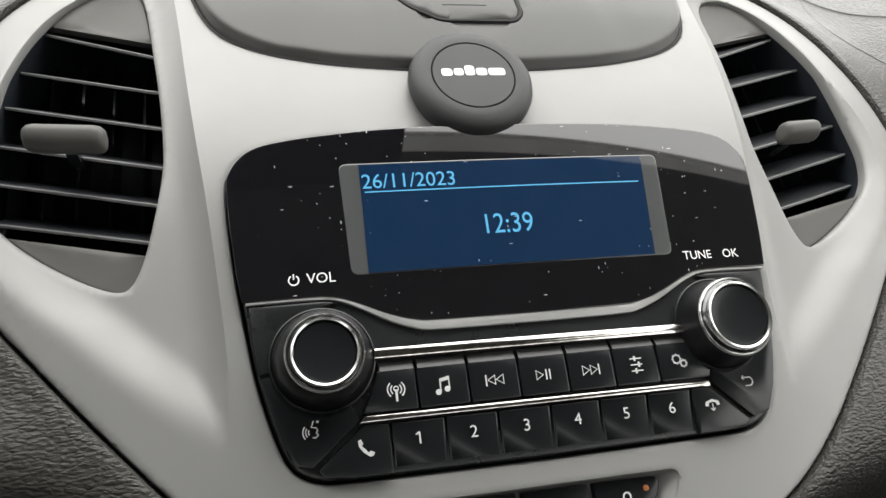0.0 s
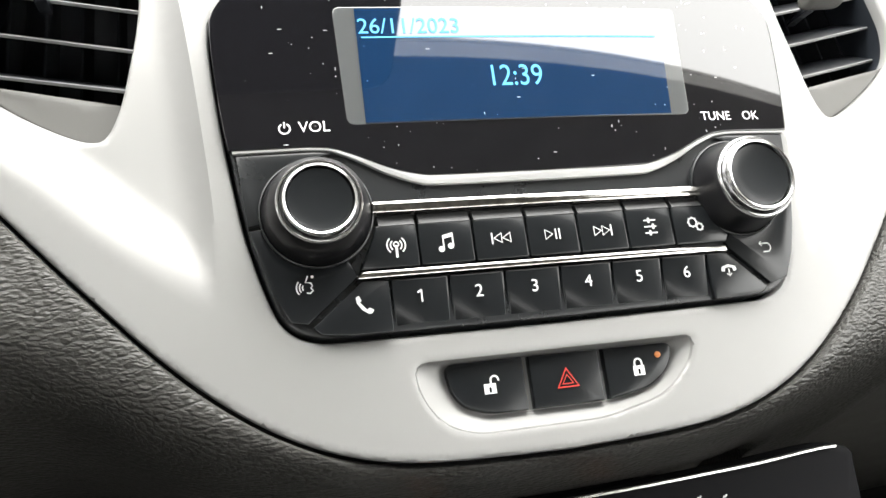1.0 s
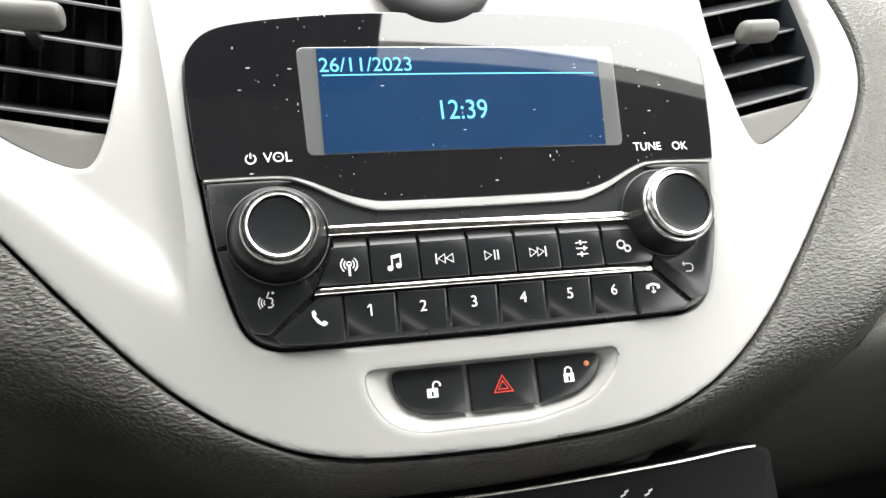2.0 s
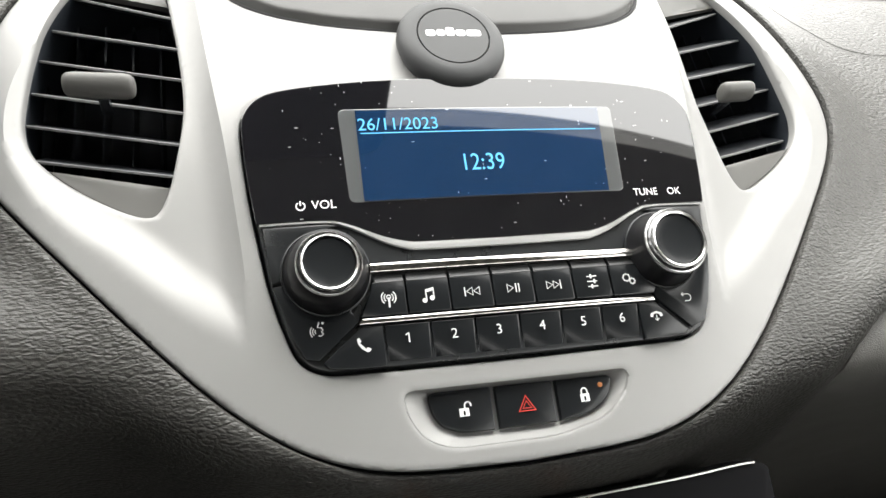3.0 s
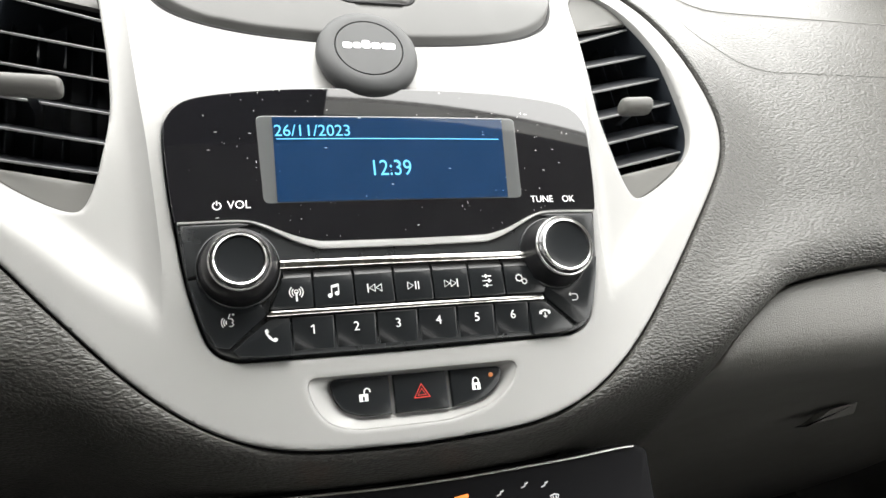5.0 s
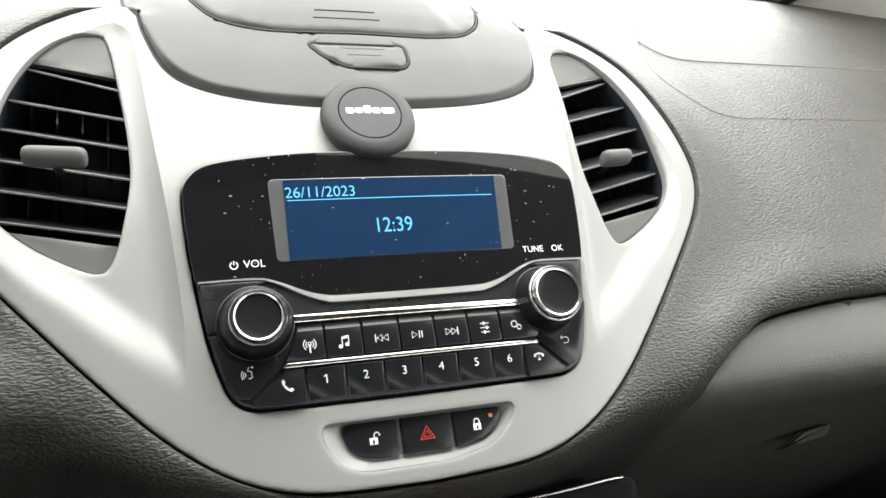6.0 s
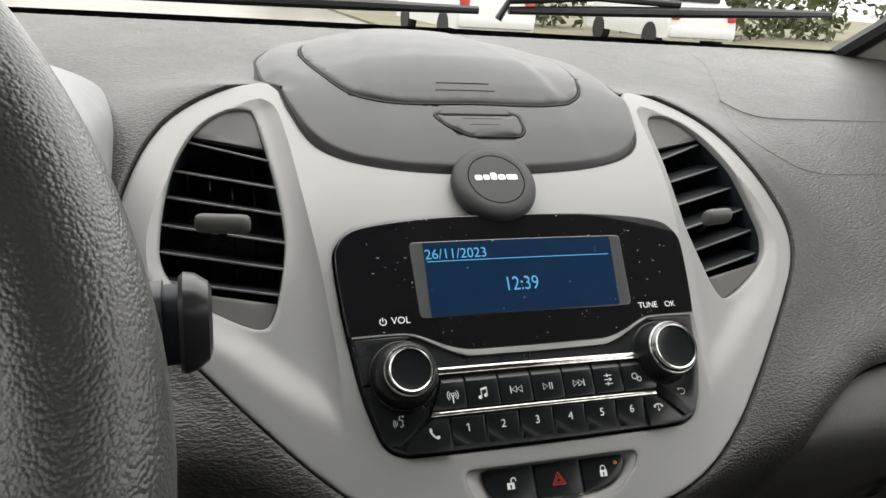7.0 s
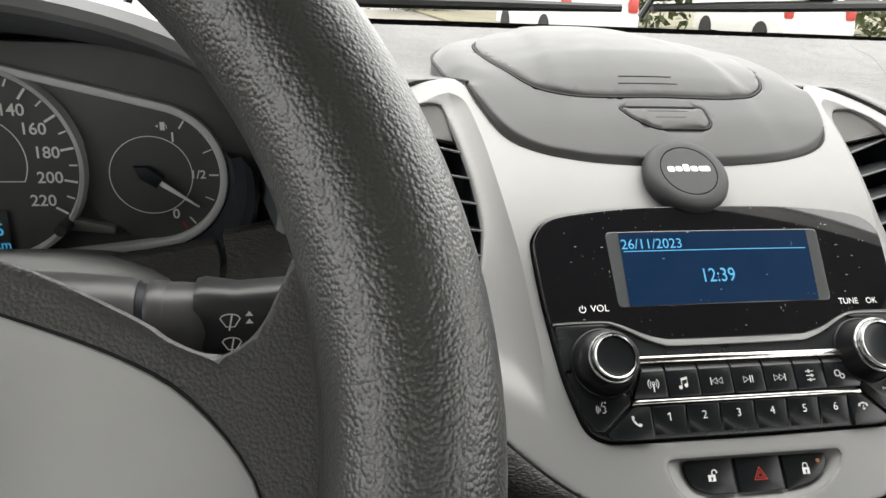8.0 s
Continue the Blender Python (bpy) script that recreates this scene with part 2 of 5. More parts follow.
def inset(poly, d):
    """The outline moved inwards by d."""
    s = 1 if area(poly) > 0 else -1
    out, n = [], len(poly)
    for i in range(n):
        a, b, c = Vector(poly[i - 1]), Vector(poly[i]), Vector(poly[(i + 1) % n])
        e, f = (b - a), (c - b)
        if e.length < 1e-9 or f.length < 1e-9:
            out.append(tuple(b))
            continue
        e.normalize(), f.normalize()
        m = Vector((-(e.y + f.y), e.x + f.x))
        m = m / max(m.length, 1e-6)
        k = max(0.35, m.x * -e.y + m.y * e.x)
        out.append(tuple(b + m * (s * d / k)))
    return out


def round_poly(poly, r, k=4):
    """The polygon with its corners rounded by r."""
    out, n = [], len(poly)
    for i in range(n):
        a, b, c = Vector(poly[i - 1]), Vector(poly[i]), Vector(poly[(i + 1) % n])
        q = min(r, 0.45 * (a - b).length, 0.45 * (c - b).length)
        p0, p2 = b + (a - b).normalized() * q, b + (c - b).normalized() * q
        for j in range(k + 1):
            t = j / k
            out.append(tuple((1 - t) ** 2 * p0 + 2 * t * (1 - t) * b + t * t * p2))
    return out


def dist_to(poly, xs, zs, closed=True):
    p = np.array(poly)
    q = np.roll(p, -1, 0) if closed else p[1:]
    p = p if closed else p[:-1]
    best = np.full(len(xs), 1e9)
    for (ax, az), (bx, bz) in zip(p, q):
        dx, dz = bx - ax, bz - az
        t = np.clip(((xs - ax) * dx + (zs - az) * dz) / max(dx * dx + dz * dz, 1e-12), 0, 1)
        best = np.minimum(best, np.hypot(xs - ax - t * dx, zs - az - t * dz))
    return best


def inside(poly, xs, zs):
    p = np.array(poly)
    q = np.roll(p, -1, 0)
    odd = np.zeros(len(xs), bool)
    for (ax, az), (bx, bz) in zip(p, q):
        if az == bz:
            continue
        odd ^= ((az > zs) != (bz > zs)) & (xs < (bx - ax) * (zs - az) / (bz - az) + ax)
    return odd


def sheet(outer, holes, step, depth, skirt=0.006, edge=0.0015, folds=()):
    """A panel over the plan (x, z) with its depth from a function of arrays, cut by its outline and holes, with rounded rims and turned-back edges."""
    from mathutils.geometry import delaunay_2d_cdt
    loops = [(outer, 1)] + [(h, -1) for h in holes]
    pts, faces = [], []
    for poly, way in loops:
        ring = poly if (area(poly) > 0) == (way > 0) else poly[::-1]
        faces.append(list(range(len(pts), len(pts) + len(ring))))
        pts += [tuple(p) for p in ring]
    n_edge = len(pts)
    xs = np.array([p[0] for p in outer])
    zs = np.array([p[1] for p in outer])
    gx, gz = np.meshgrid(np.arange(xs.min(), xs.max(), step), np.arange(zs.min(), zs.max(), step * 0.95))
    gx = gx + (np.arange(gx.shape[0]) % 2)[:, None] * step * 0.5
    gx, gz = gx.ravel(), gz.ravel()
    ok = inside(outer, gx, gz) & (dist_to(outer, gx, gz) > step * 0.5)
    for h in holes:
        ok &= ~inside(h, gx, gz) & (dist_to(h, gx, gz) > step * 0.5)
    for run in folds:
        ok &= dist_to(run, gx, gz) > step * 0.45
    extra = list(zip(gx[ok], gz[ok]))
    for run in folds:
        xa, za = np.array([p[0] for p in run]), np.array([p[1] for p in run])
        keep = inside(outer, xa, za) & (dist_to(outer, xa, za) > edge)
        for h in holes:
            keep &= ~inside(h, xa, za) & (dist_to(h, xa, za) > edge)
        extra += [tuple(run[i]) for i in np.nonzero(keep)[0]]
    for poly, way in loops:
        for d in (0.3 * edge, edge, 2.0 * edge):
            ring = np.array(inset(poly, d * way))
            keep = inside(outer, ring[:, 0], ring[:, 1])
            for h in holes:
                keep &= ~inside(h, ring[:, 0], ring[:, 1])
            extra += [tuple(p) for p in ring[keep]]
    pts += extra
    v2, _, f2, *_ = delaunay_2d_cdt([Vector(p) for p in pts], [], faces, 2, 1e-7)
    x = np.array([v.x for v in v2])
    z = np.array([v.y for v in v2])
    y = depth(x, z)
    d = np.full(len(x), 1e9)
    for poly, _ in loops:
        d = np.minimum(d, dist_to(poly, x, z))
    k = np.clip(1 - d / edge, 0, 1)
    y = y + edge * (1 - np.sqrt(1 - k * k * 0.999))
    bm = bmesh.new()
    vs = [bm.verts.new(p) for p in zip(x, y, z)]
    for f in f2:
        try:
            bm.faces.new([vs[i] for i in f])
        except ValueError:
            pass
    rim = [e for e in bm.edges if len(e.link_faces) == 1]
    got = bmesh.ops.extrude_edge_only(bm, edges=rim)["geom"]
    bmesh.ops.translate(bm, verts=[g for g in got if isinstance(g, bmesh.types.BMVert)], vec=(0, skirt, 0))
    loose = [v for v in bm.verts if not v.link_faces]
    bmesh.ops.delete(bm, geom=loose, context="VERTS")
    return bm


def slab(poly, front, thick, bevel=0.0006, dome=0.0, bm=None):
    """A raised piece with the outline in the plan (x, z), a bevelled front at depth `front` (a number or a function) and its back `thick` behind it."""
    bm = bm or bmesh.new()
    y = front if callable(front) else (lambda x, z: front)
    rings = [(0.0, thick), (0.0, bevel), (bevel * 0.3, bevel * 0.3), (bevel, 0.0)]
    loops = []
    for d, back in rings:
        ring = inset(poly, d) if d else poly
        loops.append([bm.verts.new((px, y(px, pz) + back, pz)) for px, pz in ring])
    n = len(poly)
    for a, b in zip(loops, loops[1:]):
        for i in range(n):
            bm.faces.new((a[i], a[(i + 1) % n], b[(i + 1) % n], b[i]))
    if dome:
        last = loops[-1]
        c = sum((v.co for v in last), Vector()) / n
        mid = [bm.verts.new((*(v.co.lerp(c, 0.45)),)) for v in last]
        for v in mid:
            v.co.y -= dome * 0.8
        top = bm.verts.new((c.x, c.y - dome, c.z))
        for i in range(n):
            bm.faces.new((last[i], last[(i + 1) % n], mid[(i + 1) % n], mid[i]))
            bm.faces.new((mid[i], mid[(i + 1) % n], top))
    else:
        bm.faces.new(loops[-1])
    bm.faces.new(loops[0][::-1])
    return bm


def lathe(profile, at, k=48, bm=None, axis="y"):
    """A turned piece: profile of (radius, depth), about an axis through at, that points into the fascia."""
    bm = bm or bmesh.new()
    rings = []
    for r, d in profile:
        if r < 1e-6:
            rings.append([bm.verts.new((at[0], at[1] + d, at[2]))])
        else:
            rings.append([bm.verts.new((at[0] + r * math.cos(2 * math.pi * i / k), at[1] + d, at[2] + r * math.sin(2 * math.pi * i / k))) for i in range(k)])
    for a, b in zip(rings, rings[1:]):
        for i in range(k):
            q = [a[i % len(a)], a[(i + 1) % len(a)], b[(i + 1) % len(b)], b[i % len(b)]]
            q = list(dict.fromkeys(q))
            if len(q) > 2:
                bm.faces.new(q)
    return bm


def tube(path, radius, k=10, bm=None, closed=False, flat=1.0):
    """A rod along a path of points; radius is a number or one for each point."""
    bm = bm or bmesh.new()
    p = [Vector(q) for q in path]
    n = len(p)
    rings = []
    up = Vector((0.123, 0.456, 0.88)).normalized()
    for i in range(n):
        a, b = (p[i - 1], p[(i + 1) % n]) if closed else (p[max(i - 1, 0)], p[min(i + 1, n - 1)])
        t = (b - a).normalized()
        u = t.cross(up).normalized()
        w = u.cross(t)
        up = w
        r = radius[i] if isinstance(radius, (list, tuple)) else radius
        rings.append([bm.verts.new(p[i] + r * (math.cos(2 * math.pi * j / k) * u + flat * math.sin(2 * math.pi * j / k) * w)) for j in range(k)])
    for i in range(n if closed else n - 1):
        a, b = rings[i], rings[(i + 1) % n]
        for j in range(k):
            bm.faces.new((a[j], a[(j + 1) % k], b[(j + 1) % k], b[j]))
    if not closed:
        bm.faces.new(rings[0][::-1])
        bm.faces.new(rings[-1])
    return bm


def box(lo, hi, bevel=0.0, bm=None, turn=None):
    bm = bm or bmesh.new()
    got = bmesh.ops.create_cube(bm, size=1)["verts"]
    lo, hi = Vector(lo), Vector(hi)
    for v in got:
        v.co = Vector(((v.co.x + 0.5) * (hi.x - lo.x) + lo.x, (v.co.y + 0.5) * (hi.y - lo.y) + lo.y, (v.co.z + 0.5) * (hi.z - lo.z) + lo.z))
    if bevel:
        es = list({e for v in got for e in v.link_edges})
        bmesh.ops.bevel(bm, geom=es, offset=bevel, segments=2, affect="EDGES", profile=0.5)
    if turn is not None:
        bmesh.ops.transform(bm, matrix=turn, verts=bm.verts)
    return bm


def wrap(bm, depth):
    """Lays print on a curved face."""
    for v in bm.verts:
        v.co.y = depth(v.co.x, v.co.z)
    return bm


def letters(body, size, at, y, bm=None, stretch=1.0, bold=0.0):
    """Characters that stand on the plan (x, z), centred on at, cut as thin raised print."""
    cu = bpy.data.curves.new("print", "FONT")
    cu.body, cu.size, cu.align_x, cu.align_y = body, size, "CENTER", "CENTER"
    cu.resolution_u = 4
    cu.offset = bold * size
    tmp = bpy.data.objects.new("print", cu)
    scene.collection.objects.link(tmp)
    me = tmp.evaluated_get(bpy.context.evaluated_depsgraph_get()).to_mesh()
    bm = bm or bmesh.new()
    vs = [bm.verts.new((at[0] + v.co.x * stretch, y, at[1] + v.co.y)) for v in me.vertices]
    for f in me.polygons:
        try:
            bm.faces.new([vs[i] for i in f.vertices])
        except ValueError:
            pass
    tmp.to_mesh_clear()
    scene.collection.objects.unlink(tmp)
    bpy.data.objects.remove(tmp)
    return bm


def stroke(lines, width, y, at=(0, 0), scale=1.0, bm=None):
    """Drawn signs: each line is a run of points (x, z), laid as a thin band."""
    bm = bm or bmesh.new()
    for run in lines:
        p = [Vector((at[0] + q[0] * scale, at[1] + q[1] * scale)) for q in run]
        n = len(p)
        shut = n > 2 and (p[0] - p[-1]).length < 1e-9
        if shut:
            p, n = p[:-1], n - 1
        sides = []
        for i in range(n):
            a = p[i - 1] if (i or shut) else p[0]
            b = p[(i + 1) % n] if (i < n - 1 or shut) else p[-1]
            d = (b - a).normalized()
            m = Vector((-d.y, d.x)) * width / 2
            sides.append((bm.verts.new((p[i].x + m.x, y, p[i].y + m.y)), bm.verts.new((p[i].x - m.x, y, p[i].y - m.y))))
        for i in range(n if shut else n - 1):
            a, b = sides[i], sides[(i + 1) % n]
            bm.faces.new((a[0], b[0], b[1], a[1]))
    return bm


def filled(poly, y, at=(0, 0), scale=1.0, bm=None):
    bm = bm or bmesh.new()
    bm.faces.new([bm.verts.new((at[0] + p[0] * scale, y, at[1] + p[1] * scale)) for p in poly])
    return bm


def ring_points(r, k=24, at=(0, 0), a0=0.0, a1=360.0):
    whole = abs(a1 - a0) >= 360
    return [(at[0] + r * math.cos(radians(a0 + (a1 - a0) * i / k)), at[1] + r * math.sin(radians(a0 + (a1 - a0) * i / k))) for i in range(k + 1)] if not whole else [(at[0] + r * math.cos(2 * math.pi * i / k), at[1] + r * math.sin(2 * math.pi * i / k)) for i in range(k)] + [(at[0] + r, at[1])]


def subdivided(poly, step):
    out = []
    for a, b in zip(poly, poly[1:] + poly[:1]):
        k = max(1, round((Vector(b) - Vector(a)).length / step))
        out += [tuple(Vector(a).lerp(Vector(b), i / k)) for i in range(k)]
    return out


# ---- shapes of the fascia ----
OFF = -0.0015
FRAME = FASCIA @ Matrix.Translation((OFF, 0, 0))
# the hollow round each vent: its crease beside the radio and its outer edge, meeting in a point below
VALLEY_IN = curve_through([(0.1310, 0.2115), (0.1258, 0.2070), (0.1220, 0.1980), (0.1183, 0.170), (0.1155, 0.143), (0.1123, 0.115), (0.1093, 0.090), (0.1065, 0.060), (0.1046, 0.035), (0.1042, 0.014), (0.1053, 0.000)], 0.002, closed=False)
VALLEY_OUT = curve_through([(0.1053, 0.000), (0.1115, 0.0040), (0.1220, 0.0120), (0.139, 0.0270), (0.1545, 0.0425), (0.169, 0.0560), (0.1835, 0.0740), (0.1922, 0.0925), (0.1950, 0.108), (0.1930, 0.128), (0.1840, 0.153), (0.1705, 0.178), (0.1560, 0.196), (0.1415, 0.208), (0.1310, 0.2115)], 0.002, closed=False)
VALLEY = VALLEY_IN + VALLEY_OUT[1:-1]


def both_sides(run):
    return [run, [(-x, z) for x, z in run]]


def silver_depth(x, z):
    a = np.abs(x)
    base = 0.9 * np.maximum(0, a - 0.05) ** 2 + 1.9 * np.maximum(0, z - 0.08) ** 2 + 0.8 * np.maximum(0, -z) ** 2
    k = (a > 0.105) & (a < 0.2) & (z > -0.002) & (z < 0.213)
    if not k.any():
        return base
    a, z = a[k], z[k]
    s = np.clip(dist_to(VALLEY_IN, a, z, False) / 0.013, 0, 1)
    w = np.clip(dist_to(VALLEY_OUT, a, z, False) / 0.021, 0, 1)
    u = np.clip((z - 0.05) / 0.05, 0, 1)
    w = w * w * (3 - 2 * w) * (1 - u) + w * (2 - w) * u
    tip = np.clip((z + 0.001) / 0.06, 0, 1)
    base[k] += 0.0078 * tip * (2 - tip) * np.minimum(s * (2 - s), w) * inside(VALLEY, a, z)
    return base


SILVER_SIDE = [(0.1195, 0.2185), (0.1255, 0.2265), (0.1350, 0.2275), (0.150, 0.2230), (0.170, 0.2110), (0.1855, 0.196), (0.1960, 0.178), (0.2038, 0.157), (0.2095, 0.135), (0.2120, 0.115),
               (0.2090, 0.098), (0.2008, 0.0815), (0.1880, 0.0645), (0.1655, 0.038), (0.1428, 0.012), (0.1193, -0.013), (0.0990, -0.030), (0.0800, -0.041),
               (0.0605, -0.0474), (0.0385, -0.0503), (0.0, -0.0517)]
POD_FRONT = [(0.0, 0.1445), (0.033, 0.1460), (0.064, 0.1495), (0.090, 0.1575), (0.106, 0.171), (0.1155, 0.197), (0.1195, 0.2185)]
VENT_EDGE = [(0.1365, 0.2020), (0.1330, 0.190), (0.1295, 0.165), (0.1265, 0.140), (0.1250, 0.118), (0.1255, 0.105), (0.1280, 0.090), (0.1317, 0.074),
             (0.1358, 0.0648), (0.1405, 0.0625), (0.150, 0.0660), (0.1655, 0.0755), (0.1775, 0.0855), (0.1848, 0.0945), (0.1885, 0.105), (0.1888, 0.118),
             (0.1862, 0.140), (0.1812, 0.162), (0.1730, 0.182), (0.1630, 0.1950), (0.152, 0.2020), (0.143, 0.2038)]
RADIO_SIDE = [(0.0, 0.1142), (0.038, 0.1137), (0.06, 0.1125), (0.083, 0.1100), (0.0955, 0.1065), (0.1023, 0.0990), (0.1036, 0.090), (0.1023, 0.068),
              (0.1003, 0.0505), (0.0967, 0.0255), (0.0914, 0.005), (0.0868, -0.0048), (0.079, -0.0093), (0.068, -0.0102), (0.034, -0.0105), (0.0, -0.0107)]


def smooth_half(points, step):
    return curve_through(points, step, closed=False)


side = smooth_half(SILVER_SIDE, 0.002)
front_edge = smooth_half(POD_FRONT, 0.002)
right_half = front_edge[:-1] + side
SILVER_OUTLINE = mirrored(right_half)
SILVER_OUTER = mirrored([(0, 0.228)] + side)
RADIO_OUTLINE = mirrored(smooth_half(RADIO_SIDE, 0.0012))
VENT_RIGHT = curve_through(VENT_EDGE, 0.0018)
VENT_LEFT = [(-x, z) for x, z in VENT_RIGHT][::-1]
POCKET = round_poly([(-0.0502, -0.0202), (-0.0478, -0.0312), (-0.0420, -0.0392), (-0.0320, -0.0432), (0.0120, -0.0434), (0.0340, -0.0385), (0.0445, -0.0285), (0.0468, -0.0206)], 0.006)
POCKET_FLOOR = round_poly([(-0.0402, -0.0206), (-0.0385, -0.0300), (-0.0350, -0.0350), (-0.0270, -0.0382), (0.0140, -0.0386), (0.0300, -0.0362), (0.0385, -0.0305), (0.0415, -0.0215)], 0.005)



def moved(poly):
    return [(x - OFF, z) for x, z in poly]


# ---- silver fascia frame ----
FOLDS = both_sides(VALLEY) + both_sides([(x + 0.0012, z) for x, z in VALLEY_IN[4:-4]])
frame_ob = thing("fascia_frame", "satin silver plastic dashboard centre frame around radio and vents", "dashboard trim", (0, 0, -0.05), FRAME)
part("frame_face", sheet(SILVER_OUTLINE, [moved(inset(RADIO_OUTLINE, -0.0008)), VENT_RIGHT, VENT_LEFT, subdivided(moved(POCKET), 0.0015)], 0.0021, silver_depth, 0.004, 0.0016, FOLDS), SILVER, frame_ob)
bm = bmesh.new()
lo = [bm.verts.new((x, float(silver_depth(np.array([x]), np.array([z]))[0]) + 0.0012, z)) for x, z in moved(POCKET)]
hi = [bm.verts.new((x, 0.0075, z)) for x, z in moved(POCKET_FLOOR)]
n = len(POCKET)
for i in range(n):
    bm.faces.new((lo[i], lo[(i + 1) % n], hi[(i + 1) % n], hi[i]))
bm.faces.new(hi)
part("pocket", bm, SILVER, frame_ob)

# ---- dashboard skin ----
C, S = math.cos(radians(SLOPE)), math.sin(radians(SLOPE))


def to_plan(y, z):
    return (y * C - (z - 0.95) * S, y * S + (z - 0.95) * C)


PROFILE = [(0.60, 1.118), (0.47, 1.112), (0.33, 1.096), (0.22, 1.070), (0.15, 1.043), (0.09, 1.013), (0.04, 0.982), (0.004, 0.955)]
prof = [(-0.21, 0.40), (-0.13, 0.24), (-0.09, 0.15), (-0.070, 0.10), (-0.055, 0.062), (-0.042, 0.032), (-0.030, 0.013), (-0.015, 0.002)] + [to_plan(*p)[::-1] for p in PROFILE][::-1]
prof = curve_through(prof, 0.004, closed=False)
PROF_Z, PROF_Y = np.array([p[0] for p in prof]), np.array([p[1] for p in prof])
LEFT_Z = np.array([-0.21, -0.10, -0.06, -0.04, -0.02, 0.0, 0.02, 0.04, 0.06])
LEFT_Y = np.array([0.62, 0.31, 0.172, 0.092, 0.034, 0.010, -0.001, -0.004, 0.001])


def dash_depth(x, z):
    d = dist_to(SILVER_OUTER, x, z)
    reach = 0.055 - 0.027 * np.clip((0.06 - z) / 0.05, 0, 1)
    w = np.exp(-(d / reach) ** 2)
    near = np.maximum(silver_depth(x, z), (z * C - 0.141) / S) - 0.003
    low = np.clip((-0.03 - z) / 0.03, 0, 1)
    near = near + 0.012 * low * low
    far = np.interp(z, PROF_Z, PROF_Y)
    left = np.clip((-0.10 - x) / 0.08, 0, 1) * np.clip((0.10 - z) / 0.04, 0, 1)
    far = far + (np.interp(z, LEFT_Z, LEFT_Y) - far) * left * left * (3 - 2 * left)
    well = np.clip((-0.232 - x) / 0.018, 0, 1) * np.clip((z - 0.097) / 0.016, 0, 1) * np.clip((0.26 - z) / 0.03, 0, 1)
    y = w * near + (1 - w) * far + 0.055 * well
    k = (x > 0.10) & (z < 0.06)
    if k.any():
        lip = np.clip(1 - dist_to(GLOVE_LIP, x[k], z[k]) / 0.022, 0, 1)
        y[k] += 0.013 * lip * lip
    return y


CLIM_TOP = [(-0.126, -0.070), (-0.116, -0.0645), (-0.073, -0.0655), (0.0, -0.0680), (0.073, -0.0665), (0.116, -0.0645), (0.126, -0.070)]
clim_top = curve_through(CLIM_TOP, 0.006, closed=False)
CLIM_HOLE = [(-0.124, -0.19)] + clim_top + [(0.124, -0.19)]
GLOVE = [(0.172, -0.075), (0.1705, -0.055), (0.1705, -0.040), (0.1790, -0.0237), (0.1922, -0.0108), (0.2065, -0.0010), (0.222, 0.0078), (0.241, 0.0124), (0.271, 0.0162), (0.309, 0.0190), (0.40, 0.0205), (0.60, 0.019), (0.66, 0.012), (0.675, -0.02), (0.66, -0.15), (0.40, -0.19), (0.19, -0.185), (0.175, -0.12)]
GLOVE_HOLE = curve_through(GLOVE, 0.006)
AIRBAG = curve_through([(0.243, 0.212), (0.2585, 0.185), (0.283, 0.1685), (0.335, 0.1655), (0.50, 0.163), (0.66, 0.158), (0.672, 0.20), (0.672, 0.38), (0.64, 0.400), (0.50, 0.402), (0.36, 0.40), (0.318, 0.34), (0.272, 0.268)], 0.004)
GLOVE_LIP = moved(GLOVE_HOLE)
dash_edge = [(-0.71, -0.21), (0.71, -0.21), (0.71, 0.42), (-0.71, 0.42)]


dash = thing("dashboard", "dark grey grained soft-look plastic dashboard of a small car", "dashboard", (0, 0.1, -0.2), FRAME)
part("skin", sheet(subdivided(dash_edge, 0.02), [inset(SILVER_OUTER, -0.0012), moved(CLIM_HOLE), moved(GLOVE_HOLE), AIRBAG], 0.0042, dash_depth, 0.03, 0.0022), DASH, dash)


part("airbag_cover", sheet(inset(AIRBAG, -0.003), [], 0.006, lambda x, z: dash_depth(x, z) - 0.0004, 0.004, 0.0007), DASH, dash, "passenger airbag cover with a fine crease")
# thin rod in a paler grey, stands in for the highlight along the fold
crease_glint = [(0.2640 + 0.0, 0.262), (0.2680, 0.248), (0.2780, 0.2385), (0.2950, 0.2345), (0.34, 0.2330), (0.45, 0.2310), (0.66, 0.2270)]
crease_glint = curve_through(crease_glint, 0.006, closed=False)
cx, cz = np.array([p[0] for p in crease_glint]), np.array([p[1] for p in crease_glint])
part("crease_glint", tube(list(zip(cx, dash_depth(cx, cz) - 0.0003, cz)), 0.0009, 6), VENT_GREY, dash, "fine pale rod painting the highlight of a crease")

# ---- glove box ----
lid_line = curve_through([(-0.20, 0.60), (-0.09, 0.270), (-0.060, 0.175), (-0.048, 0.110), (-0.0415, 0.062), (-0.036, 0.038), (-0.030, 0.0268), (-0.018, 0.0215), (0.0, 0.0205), (0.028, 0.0240)], 0.003, closed=False)
GLOVE_Z, GLOVE_Y = np.array([p[0] for p in lid_line]), np.array([p[1] for p in lid_line])
glove = thing("glove_box", "closed grey grained plastic glove box lid below the dashboard", "glove box", (0.4, 0, -0.19))


def glove_depth(x, z):
    return np.interp(z, GLOVE_Z, GLOVE_Y)


part("lid", sheet(inset(GLOVE_HOLE, 0.0015), [], 0.008, glove_depth, 0.02, 0.004), GLOVE_SKIN, glove)
